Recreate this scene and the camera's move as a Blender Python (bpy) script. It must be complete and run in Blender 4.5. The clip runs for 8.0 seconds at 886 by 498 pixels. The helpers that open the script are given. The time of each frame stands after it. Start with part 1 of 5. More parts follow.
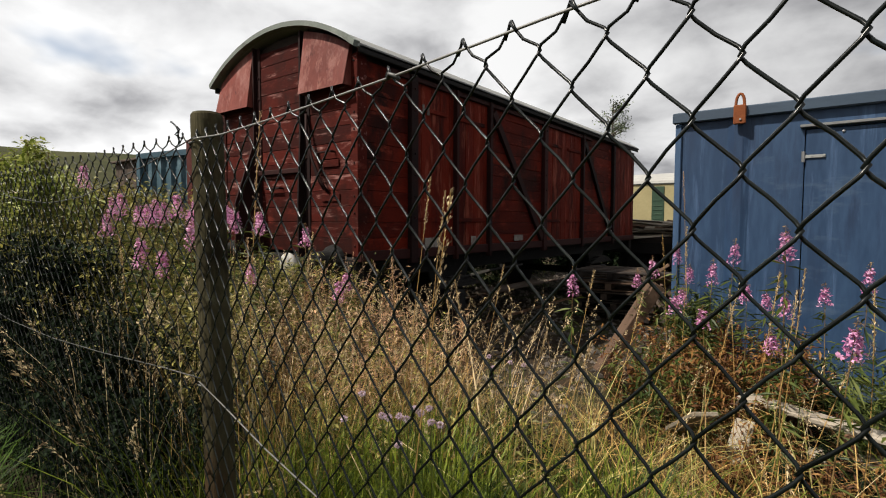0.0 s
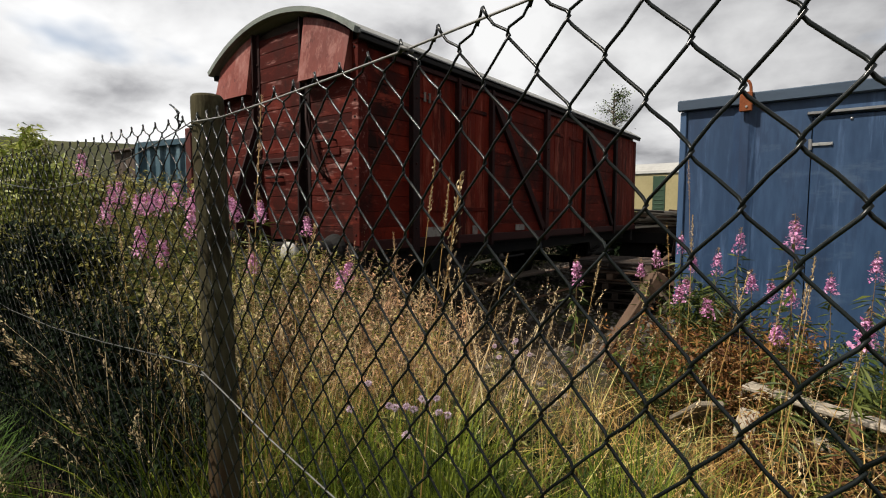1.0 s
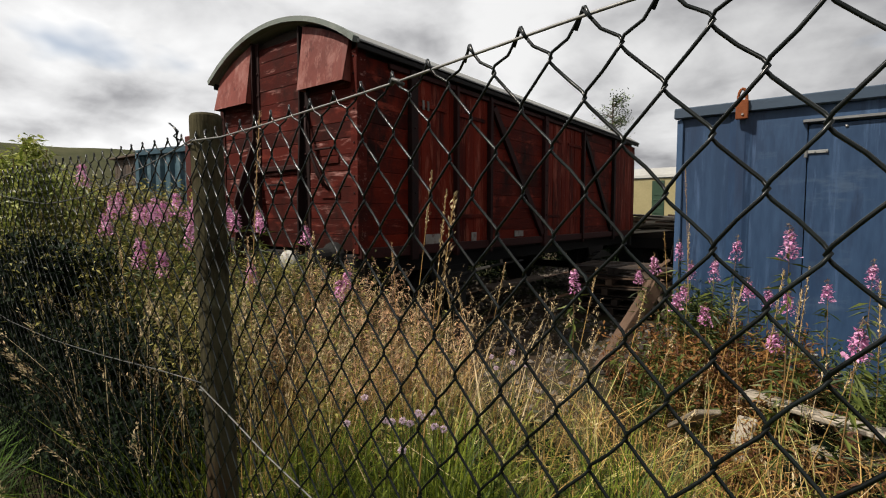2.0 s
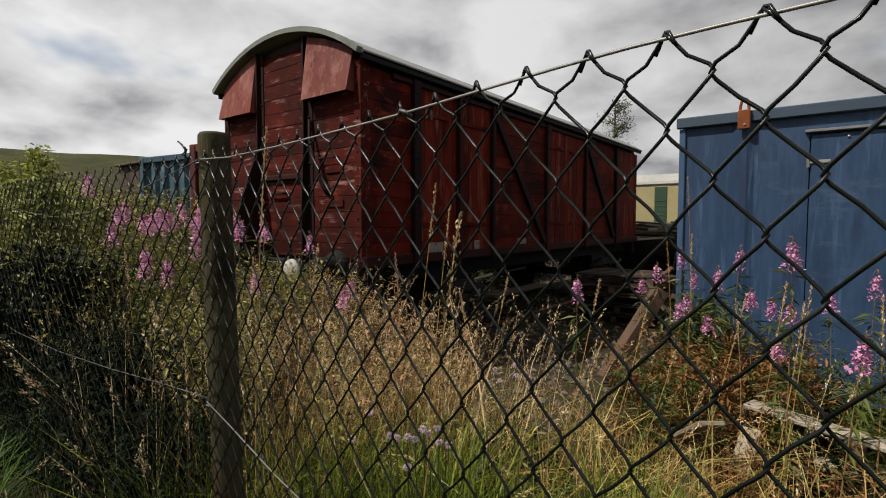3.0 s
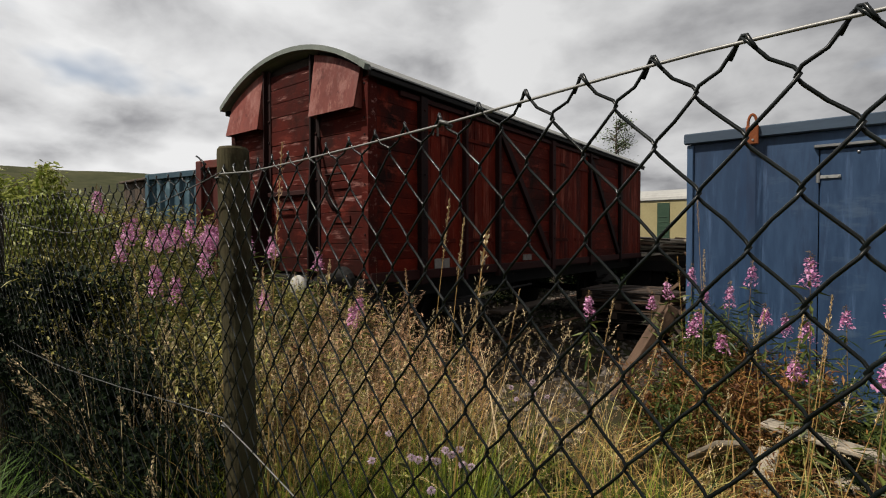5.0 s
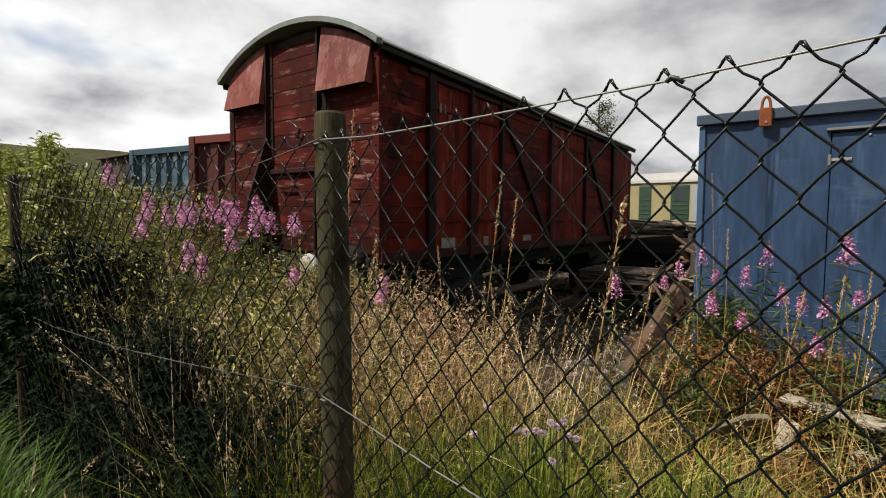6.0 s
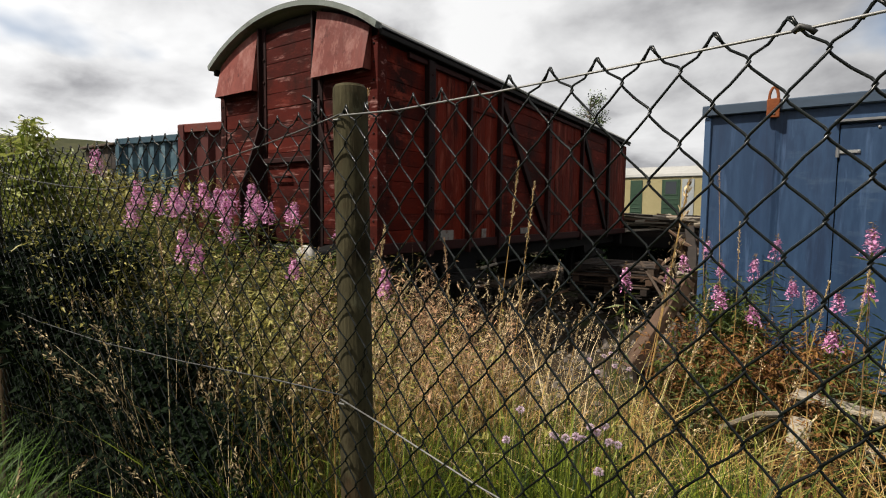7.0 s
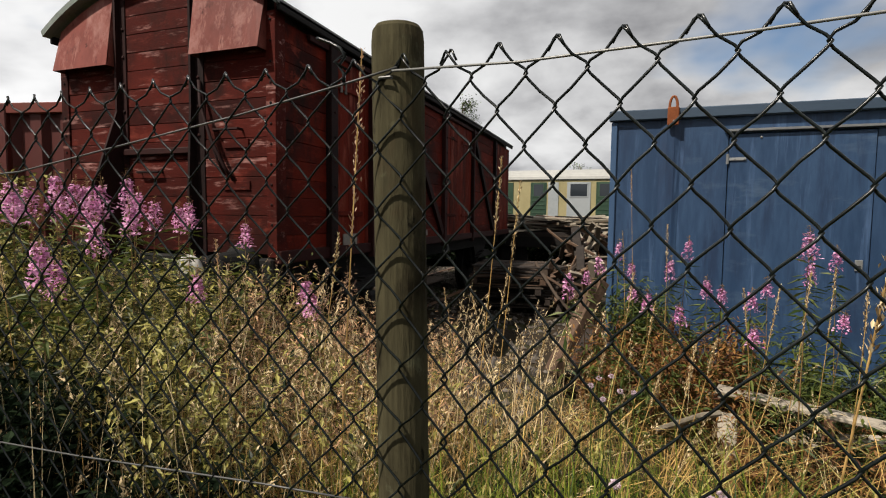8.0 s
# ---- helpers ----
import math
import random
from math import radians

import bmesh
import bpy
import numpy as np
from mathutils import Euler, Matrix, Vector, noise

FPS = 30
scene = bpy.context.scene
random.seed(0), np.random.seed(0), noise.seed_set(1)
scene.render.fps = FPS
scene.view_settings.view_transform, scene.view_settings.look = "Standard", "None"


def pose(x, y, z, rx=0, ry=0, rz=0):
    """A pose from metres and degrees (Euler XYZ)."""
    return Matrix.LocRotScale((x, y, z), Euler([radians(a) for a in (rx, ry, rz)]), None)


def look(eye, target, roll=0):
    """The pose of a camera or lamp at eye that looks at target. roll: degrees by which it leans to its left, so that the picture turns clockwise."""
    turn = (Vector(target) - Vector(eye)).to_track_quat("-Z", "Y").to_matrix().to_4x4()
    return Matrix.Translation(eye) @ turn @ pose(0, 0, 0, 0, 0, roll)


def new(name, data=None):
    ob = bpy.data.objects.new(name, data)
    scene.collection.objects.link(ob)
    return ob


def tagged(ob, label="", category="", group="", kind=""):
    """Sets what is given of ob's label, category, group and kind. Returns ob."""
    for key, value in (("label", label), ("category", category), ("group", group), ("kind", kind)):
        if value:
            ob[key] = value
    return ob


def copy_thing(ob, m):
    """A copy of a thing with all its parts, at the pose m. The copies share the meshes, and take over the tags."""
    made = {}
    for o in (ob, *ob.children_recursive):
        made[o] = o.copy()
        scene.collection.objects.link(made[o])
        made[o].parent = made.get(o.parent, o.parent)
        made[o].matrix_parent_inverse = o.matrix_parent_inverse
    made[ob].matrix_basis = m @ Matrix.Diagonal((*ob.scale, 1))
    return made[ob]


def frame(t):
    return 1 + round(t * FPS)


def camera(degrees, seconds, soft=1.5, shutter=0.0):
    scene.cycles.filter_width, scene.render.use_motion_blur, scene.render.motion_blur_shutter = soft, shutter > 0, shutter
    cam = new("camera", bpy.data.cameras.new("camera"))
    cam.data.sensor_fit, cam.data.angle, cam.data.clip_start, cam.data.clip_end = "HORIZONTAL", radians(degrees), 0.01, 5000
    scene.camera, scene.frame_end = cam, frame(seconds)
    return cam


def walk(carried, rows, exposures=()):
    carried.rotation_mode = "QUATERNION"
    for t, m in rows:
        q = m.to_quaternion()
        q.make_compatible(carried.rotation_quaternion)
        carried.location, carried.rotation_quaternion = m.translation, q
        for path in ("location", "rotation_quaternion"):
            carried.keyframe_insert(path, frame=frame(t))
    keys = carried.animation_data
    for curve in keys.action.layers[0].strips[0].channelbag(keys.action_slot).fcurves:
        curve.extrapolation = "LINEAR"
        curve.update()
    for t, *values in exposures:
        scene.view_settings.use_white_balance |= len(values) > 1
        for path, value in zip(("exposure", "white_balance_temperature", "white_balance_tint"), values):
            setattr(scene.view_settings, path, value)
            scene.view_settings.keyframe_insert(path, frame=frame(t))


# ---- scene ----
cam = camera(82.4, 8.0, soft=1.1)
PATH = [
    (0, (3.415, -3.156, 1.437), (2.198, -1.573, 1.327), 0.2),
    (0.5, (3.405, -3.157, 1.425), (2.186, -1.575, 1.303), 0.2),
    (1, (3.38, -3.143, 1.427), (2.165, -1.561, 1.278), 0.2),
    (1.5, (3.394, -3.148, 1.448), (2.18, -1.565, 1.305), 0.1),
    (1.7, (3.397, -3.147, 1.453), (2.184, -1.563, 1.316), 0.0),
    (2.8, (3.4, -3.157, 1.473), (2.177, -1.579, 1.356), -0.0),
    (3, (3.401, -3.16, 1.485), (2.177, -1.582, 1.376), -0.0),
    (3.5, (3.402, -3.159, 1.505), (2.17, -1.586, 1.437), 0.3),
    (4, (3.406, -3.154, 1.517), (2.169, -1.583, 1.505), 0.2),
    (4.2, (3.408, -3.15, 1.517), (2.169, -1.579, 1.524), 0.0),
    (5.3, (3.248, -3.208, 1.462), (2.034, -1.62, 1.393), 0.3),
    (5.5, (3.158, -3.264, 1.454), (1.97, -1.657, 1.377), 0.5),
    (6, (3.085, -3.336, 1.454), (1.926, -1.71, 1.338), 0.4),
    (6.5, (3.068, -3.349, 1.453), (1.925, -1.713, 1.32), 0.5),
    (7, (2.946, -3.299, 1.437), (1.822, -1.65, 1.295), 0.7),
    (7.5, (2.717, -3.165, 1.435), (1.681, -1.46, 1.294), 1.0),
    (8, (2.457, -3.154, 1.448), (1.782, -1.276, 1.314), 0.7),
]
EXPOSURES = [(0, -0.19), (1.5, -0.21), (3, -0.52), (3.5, -0.70), (4, -0.86), (4.3, -0.83), (5.3, -0.37), (6, -0.22), (7, -0.18), (8, -0.24)]

# ---- world and sun: bright broken overcast, sun high behind the camera's left ----
SUN_FROM = Vector((-0.34, -0.50, 0.79)).normalized()
world = bpy.data.worlds.new("overcast_sky")
scene.world = world
world.use_nodes = True
wt = world.node_tree
wt.nodes.clear()


def wn(kind, **values):
    n = wt.nodes.new(kind)
    for k, v in values.items():
        n.inputs[k].default_value = v
    return n


sky = wt.nodes.new("ShaderNodeTexSky")
sky.sky_type, sky.sun_disc = "NISHITA", False
sky.sun_elevation = math.asin(SUN_FROM.z)
sky.sun_rotation = math.atan2(SUN_FROM.x, SUN_FROM.y)
coords = wt.nodes.new("ShaderNodeTexCoord")
split = wt.nodes.new("ShaderNodeSeparateXYZ")
wt.links.new(coords.outputs["Generated"], split.inputs[0])
lift = wt.nodes.new("ShaderNodeMath")
lift.operation = "MAXIMUM"
lift.inputs[1].default_value = 0.0
wt.links.new(split.outputs["Z"], lift.inputs[0])
lift2 = wt.nodes.new("ShaderNodeMath")
lift2.inputs[1].default_value = 0.40
wt.links.new(lift.outputs[0], lift2.inputs[0])
flat = wt.nodes.new("ShaderNodeVectorMath")
flat.operation = "DIVIDE"
both = wt.nodes.new("ShaderNodeCombineXYZ")
for i in range(3):
    wt.links.new(lift2.outputs[0], both.inputs[i])
wt.links.new(coords.outputs["Generated"], flat.inputs[0])
wt.links.new(both.outputs[0], flat.inputs[1])
clouds = wn("ShaderNodeTexNoise", Scale=3.0, Detail=8.0, Roughness=0.5, Distortion=0.15)
wt.links.new(flat.outputs[0], clouds.inputs["Vector"])
tone = wt.nodes.new("ShaderNodeValToRGB")
tone.color_ramp.elements[0].position, tone.color_ramp.elements[0].color = 0.36, (1.22, 1.22, 1.22, 1)
tone.color_ramp.elements[1].position, tone.color_ramp.elements[1].color = 0.68, (0.46, 0.46, 0.48, 1)
between = tone.color_ramp.elements.new(0.52)
between.color = (0.90, 0.90, 0.91, 1)
wt.links.new(clouds.outputs["Fac"], tone.inputs[0])
gaps = wn("ShaderNodeTexNoise", Scale=2.0, Detail=4.0, Roughness=0.5)
shift = wt.nodes.new("ShaderNodeVectorMath")
shift.inputs[1].default_value = (3.7, 1.9, 0.4)
wt.links.new(flat.outputs[0], shift.inputs[0])
wt.links.new(shift.outputs[0], gaps.inputs["Vector"])
hole = wt.nodes.new("ShaderNodeValToRGB")
hole.color_ramp.elements[0].position, hole.color_ramp.elements[1].position = 0.60, 0.76
wt.links.new(gaps.outputs["Fac"], hole.inputs[0])
dim = wt.nodes.new("ShaderNodeVectorMath")
dim.operation = "SCALE"
dim.inputs["Scale"].default_value = 0.12
wt.links.new(sky.outputs[0], dim.inputs[0])
blend = wt.nodes.new("ShaderNodeMix")
blend.data_type = "RGBA"
wt.links.new(hole.outputs[0], blend.inputs[0])
# the cloud is brighter on the sun's side of the sky
side = wt.nodes.new("ShaderNodeMapRange")
side.inputs["From Min"].default_value, side.inputs["From Max"].default_value = -1.1, 0.1
side.inputs["To Min"].default_value, side.inputs["To Max"].default_value = 1.04, 0.74
wt.links.new(split.outputs["X"], side.inputs["Value"])
shaded = wt.nodes.new("ShaderNodeVectorMath")
shaded.operation = "SCALE"
wt.links.new(tone.outputs[0], shaded.inputs[0])
wt.links.new(side.outputs[0], shaded.inputs["Scale"])
wt.links.new(shaded.outputs[0], blend.inputs[6])
wt.links.new(dim.outputs[0], blend.inputs[7])
back = wt.nodes.new("ShaderNodeBackground")
back.inputs[1].default_value = 1.0
wt.links.new(blend.outputs[2], back.inputs[0])
sky_out = wt.nodes.new("ShaderNodeOutputWorld")
wt.links.new(back.outputs[0], sky_out.inputs[0])

sun = new("sun", bpy.data.lights.new("sun", "SUN"))
sun.data.energy, sun.data.angle, sun.data.color = 8.4, radians(0.8), (1.0, 0.915, 0.80)
sun.matrix_world = look(SUN_FROM * 50, (0, 0, 0))

# ---- materials ----


def material(name, low, high, rough=0.8, metal=0.0, grain=40.0, bump=0.3, stretch=(1, 1, 1), blotch=2.0,
             stain=None, stain_at=(0.55, 0.7), per="object", spread=0.25, gloss=0.3, depth=0.004, through_light=0.0, stain_scale=1.0, stain_stretch=None, more=()):
    """Two-scale noise between two colours, an optional stain, variation from piece to piece, and fine relief."""
    m = bpy.data.materials.new(name)
    m.use_nodes = True
    t = m.node_tree
    t.nodes.clear()

    def n(kind, **values):
        q = t.nodes.new(kind)
        for k, v in values.items():
            q.inputs[k].default_value = v
        return q
    tc = n("ShaderNodeTexCoord")
    mp = n("ShaderNodeMapping")
    mp.inputs["Scale"].default_value = stretch
    t.links.new(tc.outputs["Object"], mp.inputs[0])
    if per == "object":
        info = n("ShaderNodeObjectInfo")
        rnd = info.outputs["Random"]
        off = n("ShaderNodeVectorMath")
        off.operation = "ADD"
        wide = n("ShaderNodeMath")
        wide.operation = "MULTIPLY"
        wide.inputs[1].default_value = 37.0
        t.links.new(rnd, wide.inputs[0])
        t.links.new(mp.outputs[0], off.inputs[0])
        t.links.new(wide.outputs[0], off.inputs[1])
        vec = off.outputs[0]
    else:
        geo = n("ShaderNodeNewGeometry")
        rnd = geo.outputs["Random Per Island"]
        vec = mp.outputs[0]
    fine = n("ShaderNodeTexNoise", Scale=grain, Detail=5.0, Roughness=0.6)
    coarse = n("ShaderNodeTexNoise", Scale=blotch, Detail=4.0, Roughness=0.6)
    t.links.new(vec, fine.inputs["Vector"])
    t.links.new(vec, coarse.inputs["Vector"])
    mix = n("ShaderNodeMath")
    mix.operation = "MULTIPLY_ADD"
    mix.inputs[1].default_value = 0.45
    t.links.new(fine.outputs["Fac"], mix.inputs[0])
    half = n("ShaderNodeMath")
    half.operation = "MULTIPLY"
    half.inputs[1].default_value = 0.55
    t.links.new(coarse.outputs["Fac"], half.inputs[0])
    t.links.new(half.outputs[0], mix.inputs[2])
    add = n("ShaderNodeMath")
    add.operation = "MULTIPLY_ADD"
    add.inputs[1].default_value = spread * 2
    t.links.new(rnd, add.inputs[0])
    t.links.new(mix.outputs[0], add.inputs[2])
    sub = n("ShaderNodeMath")
    sub.operation = "SUBTRACT"
    sub.inputs[1].default_value = spread
    t.links.new(add.outputs[0], sub.inputs[0])
    ramp = n("ShaderNodeValToRGB")
    ramp.color_ramp.elements[0].position, ramp.color_ramp.elements[0].color = 0.28, (*low, 1)
    ramp.color_ramp.elements[1].position, ramp.color_ramp.elements[1].color = 0.72, (*high, 1)
    t.links.new(sub.outputs[0], ramp.inputs[0])
    colour = ramp.outputs[0]
    layers = ([(stain, stain_at, stain_scale, stain_stretch)] if stain else []) + list(more)
    for k, (tint, limits, scale, pull) in enumerate(layers):
        spot = n("ShaderNodeTexNoise", Scale=scale, Detail=6.0, Roughness=0.7)
        sv = vec
        if pull:
            smap = n("ShaderNodeMapping")
            smap.inputs["Scale"].default_value = pull
            smap.inputs["Location"].default_value = (3.1 * k, 1.7 * k, 5.3 * k)
            t.links.new(tc.outputs["Object"], smap.inputs[0])
            sv = smap.outputs[0]
        t.links.new(sv, spot.inputs["Vector"])
        mask = n("ShaderNodeValToRGB")
        mask.color_ramp.elements[0].position, mask.color_ramp.elements[1].position = limits
        t.links.new(spot.outputs["Fac"], mask.inputs[0])
        over = n("ShaderNodeMix")
        over.data_type = "RGBA"
        t.links.new(mask.outputs[0], over.inputs[0])
        t.links.new(colour, over.inputs[6])
        over.inputs[7].default_value = (*tint, 1)
        colour = over.outputs[2]
    b = n("ShaderNodeBsdfPrincipled", Roughness=rough, Metallic=metal)
    b.inputs["Specular IOR Level"].default_value = gloss
    t.links.new(colour, b.inputs["Base Color"])
    if bump:
        bp = n("ShaderNodeBump", Strength=bump, Distance=depth)
        t.links.new(fine.outputs["Fac"], bp.inputs["Height"])
        t.links.new(bp.outputs[0], b.inputs["Normal"])
    out = n("ShaderNodeOutputMaterial")
    surface = b.outputs[0]
    if through_light:
        tr = n("ShaderNodeBsdfTranslucent")
        t.links.new(colour, tr.inputs[0])
        ms = n("ShaderNodeMixShader", Fac=through_light)
        t.links.new(surface, ms.inputs[1])
        t.links.new(tr.outputs[0], ms.inputs[2])
        surface = ms.outputs[0]
    t.links.new(surface, out.inputs[0])
    return m


def glass(name, tint):
    m = bpy.data.materials.new(name)
    m.use_nodes = True
    b = m.node_tree.nodes["Principled BSDF"]
    b.inputs["Base Color"].default_value = (*tint, 1)
    b.inputs["Roughness"].default_value = 0.08
    b.inputs["Specular IOR Level"].default_value = 0.6
    return m


M_RED = material("faded red paint on boards", (0.0299, 0.0021, 0.0009), (0.1214, 0.0106, 0.0035), 0.8, grain=22, stretch=(6, 1, 6), blotch=1.2, bump=0.6,
                 stain=(0.21, 0.06, 0.045), stain_at=(0.60, 0.80), stain_scale=4.0, spread=0.15, gloss=0.10,
                 more=[((0.012, 0.003, 0.002), (0.50, 0.66), 1.1, (1, 1.6, 0.8)), ((0.17, 0.028, 0.016), (0.57, 0.70), 3.0, (1, 1, 2.5))])
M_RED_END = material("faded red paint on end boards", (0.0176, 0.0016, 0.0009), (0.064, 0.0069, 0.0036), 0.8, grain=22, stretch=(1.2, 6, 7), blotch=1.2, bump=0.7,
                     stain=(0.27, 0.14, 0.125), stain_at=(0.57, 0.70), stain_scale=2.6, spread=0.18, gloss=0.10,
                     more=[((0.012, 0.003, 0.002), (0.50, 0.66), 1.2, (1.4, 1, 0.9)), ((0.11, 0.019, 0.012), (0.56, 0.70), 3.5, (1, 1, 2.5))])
M_RED_V = material("faded red paint on upright boards", (0.037, 0.0026, 0.0011), (0.125, 0.0116, 0.004), 0.8, grain=22, stretch=(7, 7, 0.9), blotch=1.0, bump=0.6,
                   stain=(0.26, 0.09, 0.065), stain_at=(0.60, 0.78), stain_scale=3.0, spread=0.15, gloss=0.10,
                   more=[((0.012, 0.003, 0.002), (0.52, 0.68), 1.4, (1, 2.2, 0.5)), ((0.21, 0.055, 0.034), (0.54, 0.68), 2.6, (2, 3, 0.5))])
M_HOOD = material("weathered red sheet steel", (0.070, 0.0135, 0.0095), (0.165, 0.044, 0.034), 0.62, grain=7, stretch=(1.4, 1.4, 0.8), blotch=1.7, bump=0.12,
                  stain=(0.30, 0.155, 0.135), stain_at=(0.50, 0.74), stain_scale=2.6, stain_stretch=(1.2, 1.2, 0.8), gloss=0.16,
                  more=[((0.27, 0.125, 0.105), (0.55, 0.72), 5.0, (3.2, 3.2, 0.5)), ((0.035, 0.007, 0.005), (0.60, 0.72), 3.4, (1.6, 1.6, 0.9)), ((0.05, 0.010, 0.007), (0.62, 0.70), 11.0, (1, 1, 1))])
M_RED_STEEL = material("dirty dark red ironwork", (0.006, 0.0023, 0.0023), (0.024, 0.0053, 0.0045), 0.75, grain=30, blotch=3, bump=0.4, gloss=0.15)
M_BLACK = material("grimy black ironwork", (0.003, 0.003, 0.003), (0.0105, 0.009, 0.0083), 0.85, grain=25, blotch=3, bump=0.5, stain=(0.06, 0.03, 0.02), stain_at=(0.6, 0.8), stain_scale=5, gloss=0.25)
M_ROOF = material("grey felted roof", (0.10, 0.105, 0.105), (0.20, 0.205, 0.20), 0.8, grain=30, blotch=1.5, bump=0.4, stretch=(3, 1, 3))
M_ROOF_EDGE = material("pale green-grey roof edge", (0.13, 0.15, 0.135), (0.29, 0.31, 0.285), 0.75, grain=25, blotch=4, bump=0.3, stain=(0.06, 0.06, 0.05), stain_at=(0.54, 0.70), stain_scale=5)
M_WHITE = material("chalky white paint", (0.24, 0.235, 0.215), (0.44, 0.43, 0.40), 0.75, grain=40, blotch=8, bump=0.3, stain=(0.16, 0.10, 0.08), stain_at=(0.55, 0.7), stain_scale=14)
M_BLUE = material("weathered blue container paint", (0.013, 0.033, 0.075), (0.036, 0.073, 0.142), 0.5, grain=9, stretch=(3, 3, 0.5), blotch=1.3, bump=0.10, depth=0.003,
                  stain=(0.062, 0.095, 0.145), stain_at=(0.56, 0.76), stain_scale=1.5, stain_stretch=(0.8, 0.8, 2.2), gloss=0.3,
                  more=[((0.012, 0.026, 0.060), (0.52, 0.66), 2.2, (2.2, 1, 0.35)), ((0.05, 0.09, 0.17), (0.57, 0.70), 3.0, (3.0, 1, 0.25)), ((0.09, 0.05, 0.03), (0.70, 0.78), 7.0, (1, 1, 0.5))])
M_BLUE_TOP = material("darker blue steel trim", (0.026, 0.044, 0.07), (0.044, 0.07, 0.105), 0.5, grain=14, stretch=(0.6, 3, 3), blotch=2, bump=0.1, gloss=0.4)
M_RUST = material("orange rust", (0.09, 0.025, 0.010), (0.24, 0.075, 0.025), 0.85, grain=60, blotch=9, bump=0.6, gloss=0.2)
M_ZINC = material("dull zinc", (0.24, 0.24, 0.24), (0.416, 0.416, 0.4), 0.4, metal=0.8, grain=60, blotch=12, bump=0.1)
M_WIRE = material("dark green coated wire", (0.002, 0.003, 0.0025), (0.006, 0.0085, 0.008), 0.27, grain=90, blotch=9, bump=0.2, depth=0.0006, gloss=0.25)
M_LINE = material("galvanised line wire", (0.060, 0.060, 0.058), (0.21, 0.21, 0.20), 0.5, metal=0.4, grain=120, blotch=10, bump=0.2, depth=0.0006, gloss=0.5)
M_POST = material("weathered greenish timber post", (0.016, 0.014, 0.008), (0.068, 0.060, 0.033), 0.92, grain=30, stretch=(3.5, 3.5, 0.6), blotch=5, bump=0.7, depth=0.004,
                  stain=(0.014, 0.011, 0.006), stain_at=(0.50, 0.66), stain_scale=8, stain_stretch=(1.6, 1.6, 0.8),
                  more=[((0.10, 0.098, 0.06), (0.60, 0.72), 14.0, (1, 1, 0.7)), ((0.045, 0.028, 0.015), (0.50, 0.62), 2.6, (1, 1, 0.8)), ((0.008, 0.007, 0.005), (0.62, 0.68), 22.0, (1.6, 1.6, 0.7))], gloss=0.08)
M_TIMBER = material("silvered scrap timber", (0.1408, 0.1188, 0.088), (0.3696, 0.3256, 0.264), 0.85, grain=30, stretch=(1, 6, 6), blotch=2, bump=0.6, spread=0.3)
M_BROWN = material("brown stained timber", (0.040, 0.023, 0.015), (0.135, 0.085, 0.055), 0.85, grain=28, stretch=(1, 5, 5), blotch=3, bump=0.6, spread=0.25)
M_DARKWOOD = material("dark wet timber", (0.015, 0.011, 0.009), (0.06, 0.042, 0.03), 0.8, grain=28, stretch=(1, 5, 5), blotch=3, bump=0.6)
M_EARTH = material("trodden earth with dry litter", (0.009, 0.0067, 0.0045), (0.0345, 0.0248, 0.0158), 0.95, grain=9, blotch=0.5, bump=0.9, depth=0.03,
                   stain=(0.035, 0.045, 0.014), stain_at=(0.50, 0.62), stain_scale=0.35, gloss=0.1)
M_STONE = material("grey ballast", (0.024, 0.021, 0.018), (0.125, 0.108, 0.092), 0.9, grain=20, blotch=5, bump=0.5, per="island", gloss=0.2)
M_RAIL = material("rusted rail steel", (0.05, 0.025, 0.015), (0.13, 0.065, 0.035), 0.7, grain=40, blotch=5, bump=0.4)
M_CREAM = material("cream coach paint", (0.21, 0.18, 0.09), (0.31, 0.27, 0.145), 0.45, grain=10, blotch=1, bump=0.05)
M_GREEN = material("dull green coach paint", (0.018, 0.042, 0.025), (0.038, 0.068, 0.042), 0.5, grain=10, blotch=1, bump=0.05)
M_COACHROOF = material("white coach roof", (0.17, 0.17, 0.165), (0.30, 0.30, 0.285), 0.6, grain=6, blotch=0.7, bump=0.1)
M_GREYPANEL = material("grey primer panel", (0.17, 0.19, 0.20), (0.26, 0.28, 0.29), 0.5, grain=8, blotch=1, bump=0.05)
M_GLASS = glass("dark window glass", (0.02, 0.025, 0.03))
M_BOXBLUE = material("faded turquoise container paint", (0.0228, 0.052, 0.0748), (0.0488, 0.0975, 0.1235), 0.55, grain=12, blotch=1, bump=0.1, stain=(0.14, 0.21, 0.24), stain_at=(0.55, 0.7))
M_BOXRED = material("oxide red container paint", (0.056, 0.008, 0.0056), (0.112, 0.0184, 0.0112), 0.6, grain=12, blotch=1, bump=0.1, stain=(0.08, 0.03, 0.02), stain_at=(0.55, 0.7))
M_HILL = material("distant moorland", (0.030, 0.036, 0.022), (0.080, 0.078, 0.045), 1.0, grain=0.06, blotch=0.012, bump=0.0, stretch=(1, 1, 3), gloss=0.0)
LEAF = dict(grain=30, blotch=6, bump=0.0, per="island", gloss=0.25)
M_LUSH = material("lush green grass", (0.0128, 0.0371, 0.0013), (0.0704, 0.1408, 0.0077), 0.55, spread=0.25, through_light=0.3, **LEAF)
M_GRASS = material("yellowing green grass", (0.0144, 0.0352, 0.0024), (0.176, 0.216, 0.0192), 0.55, spread=0.32, through_light=0.3, **LEAF)
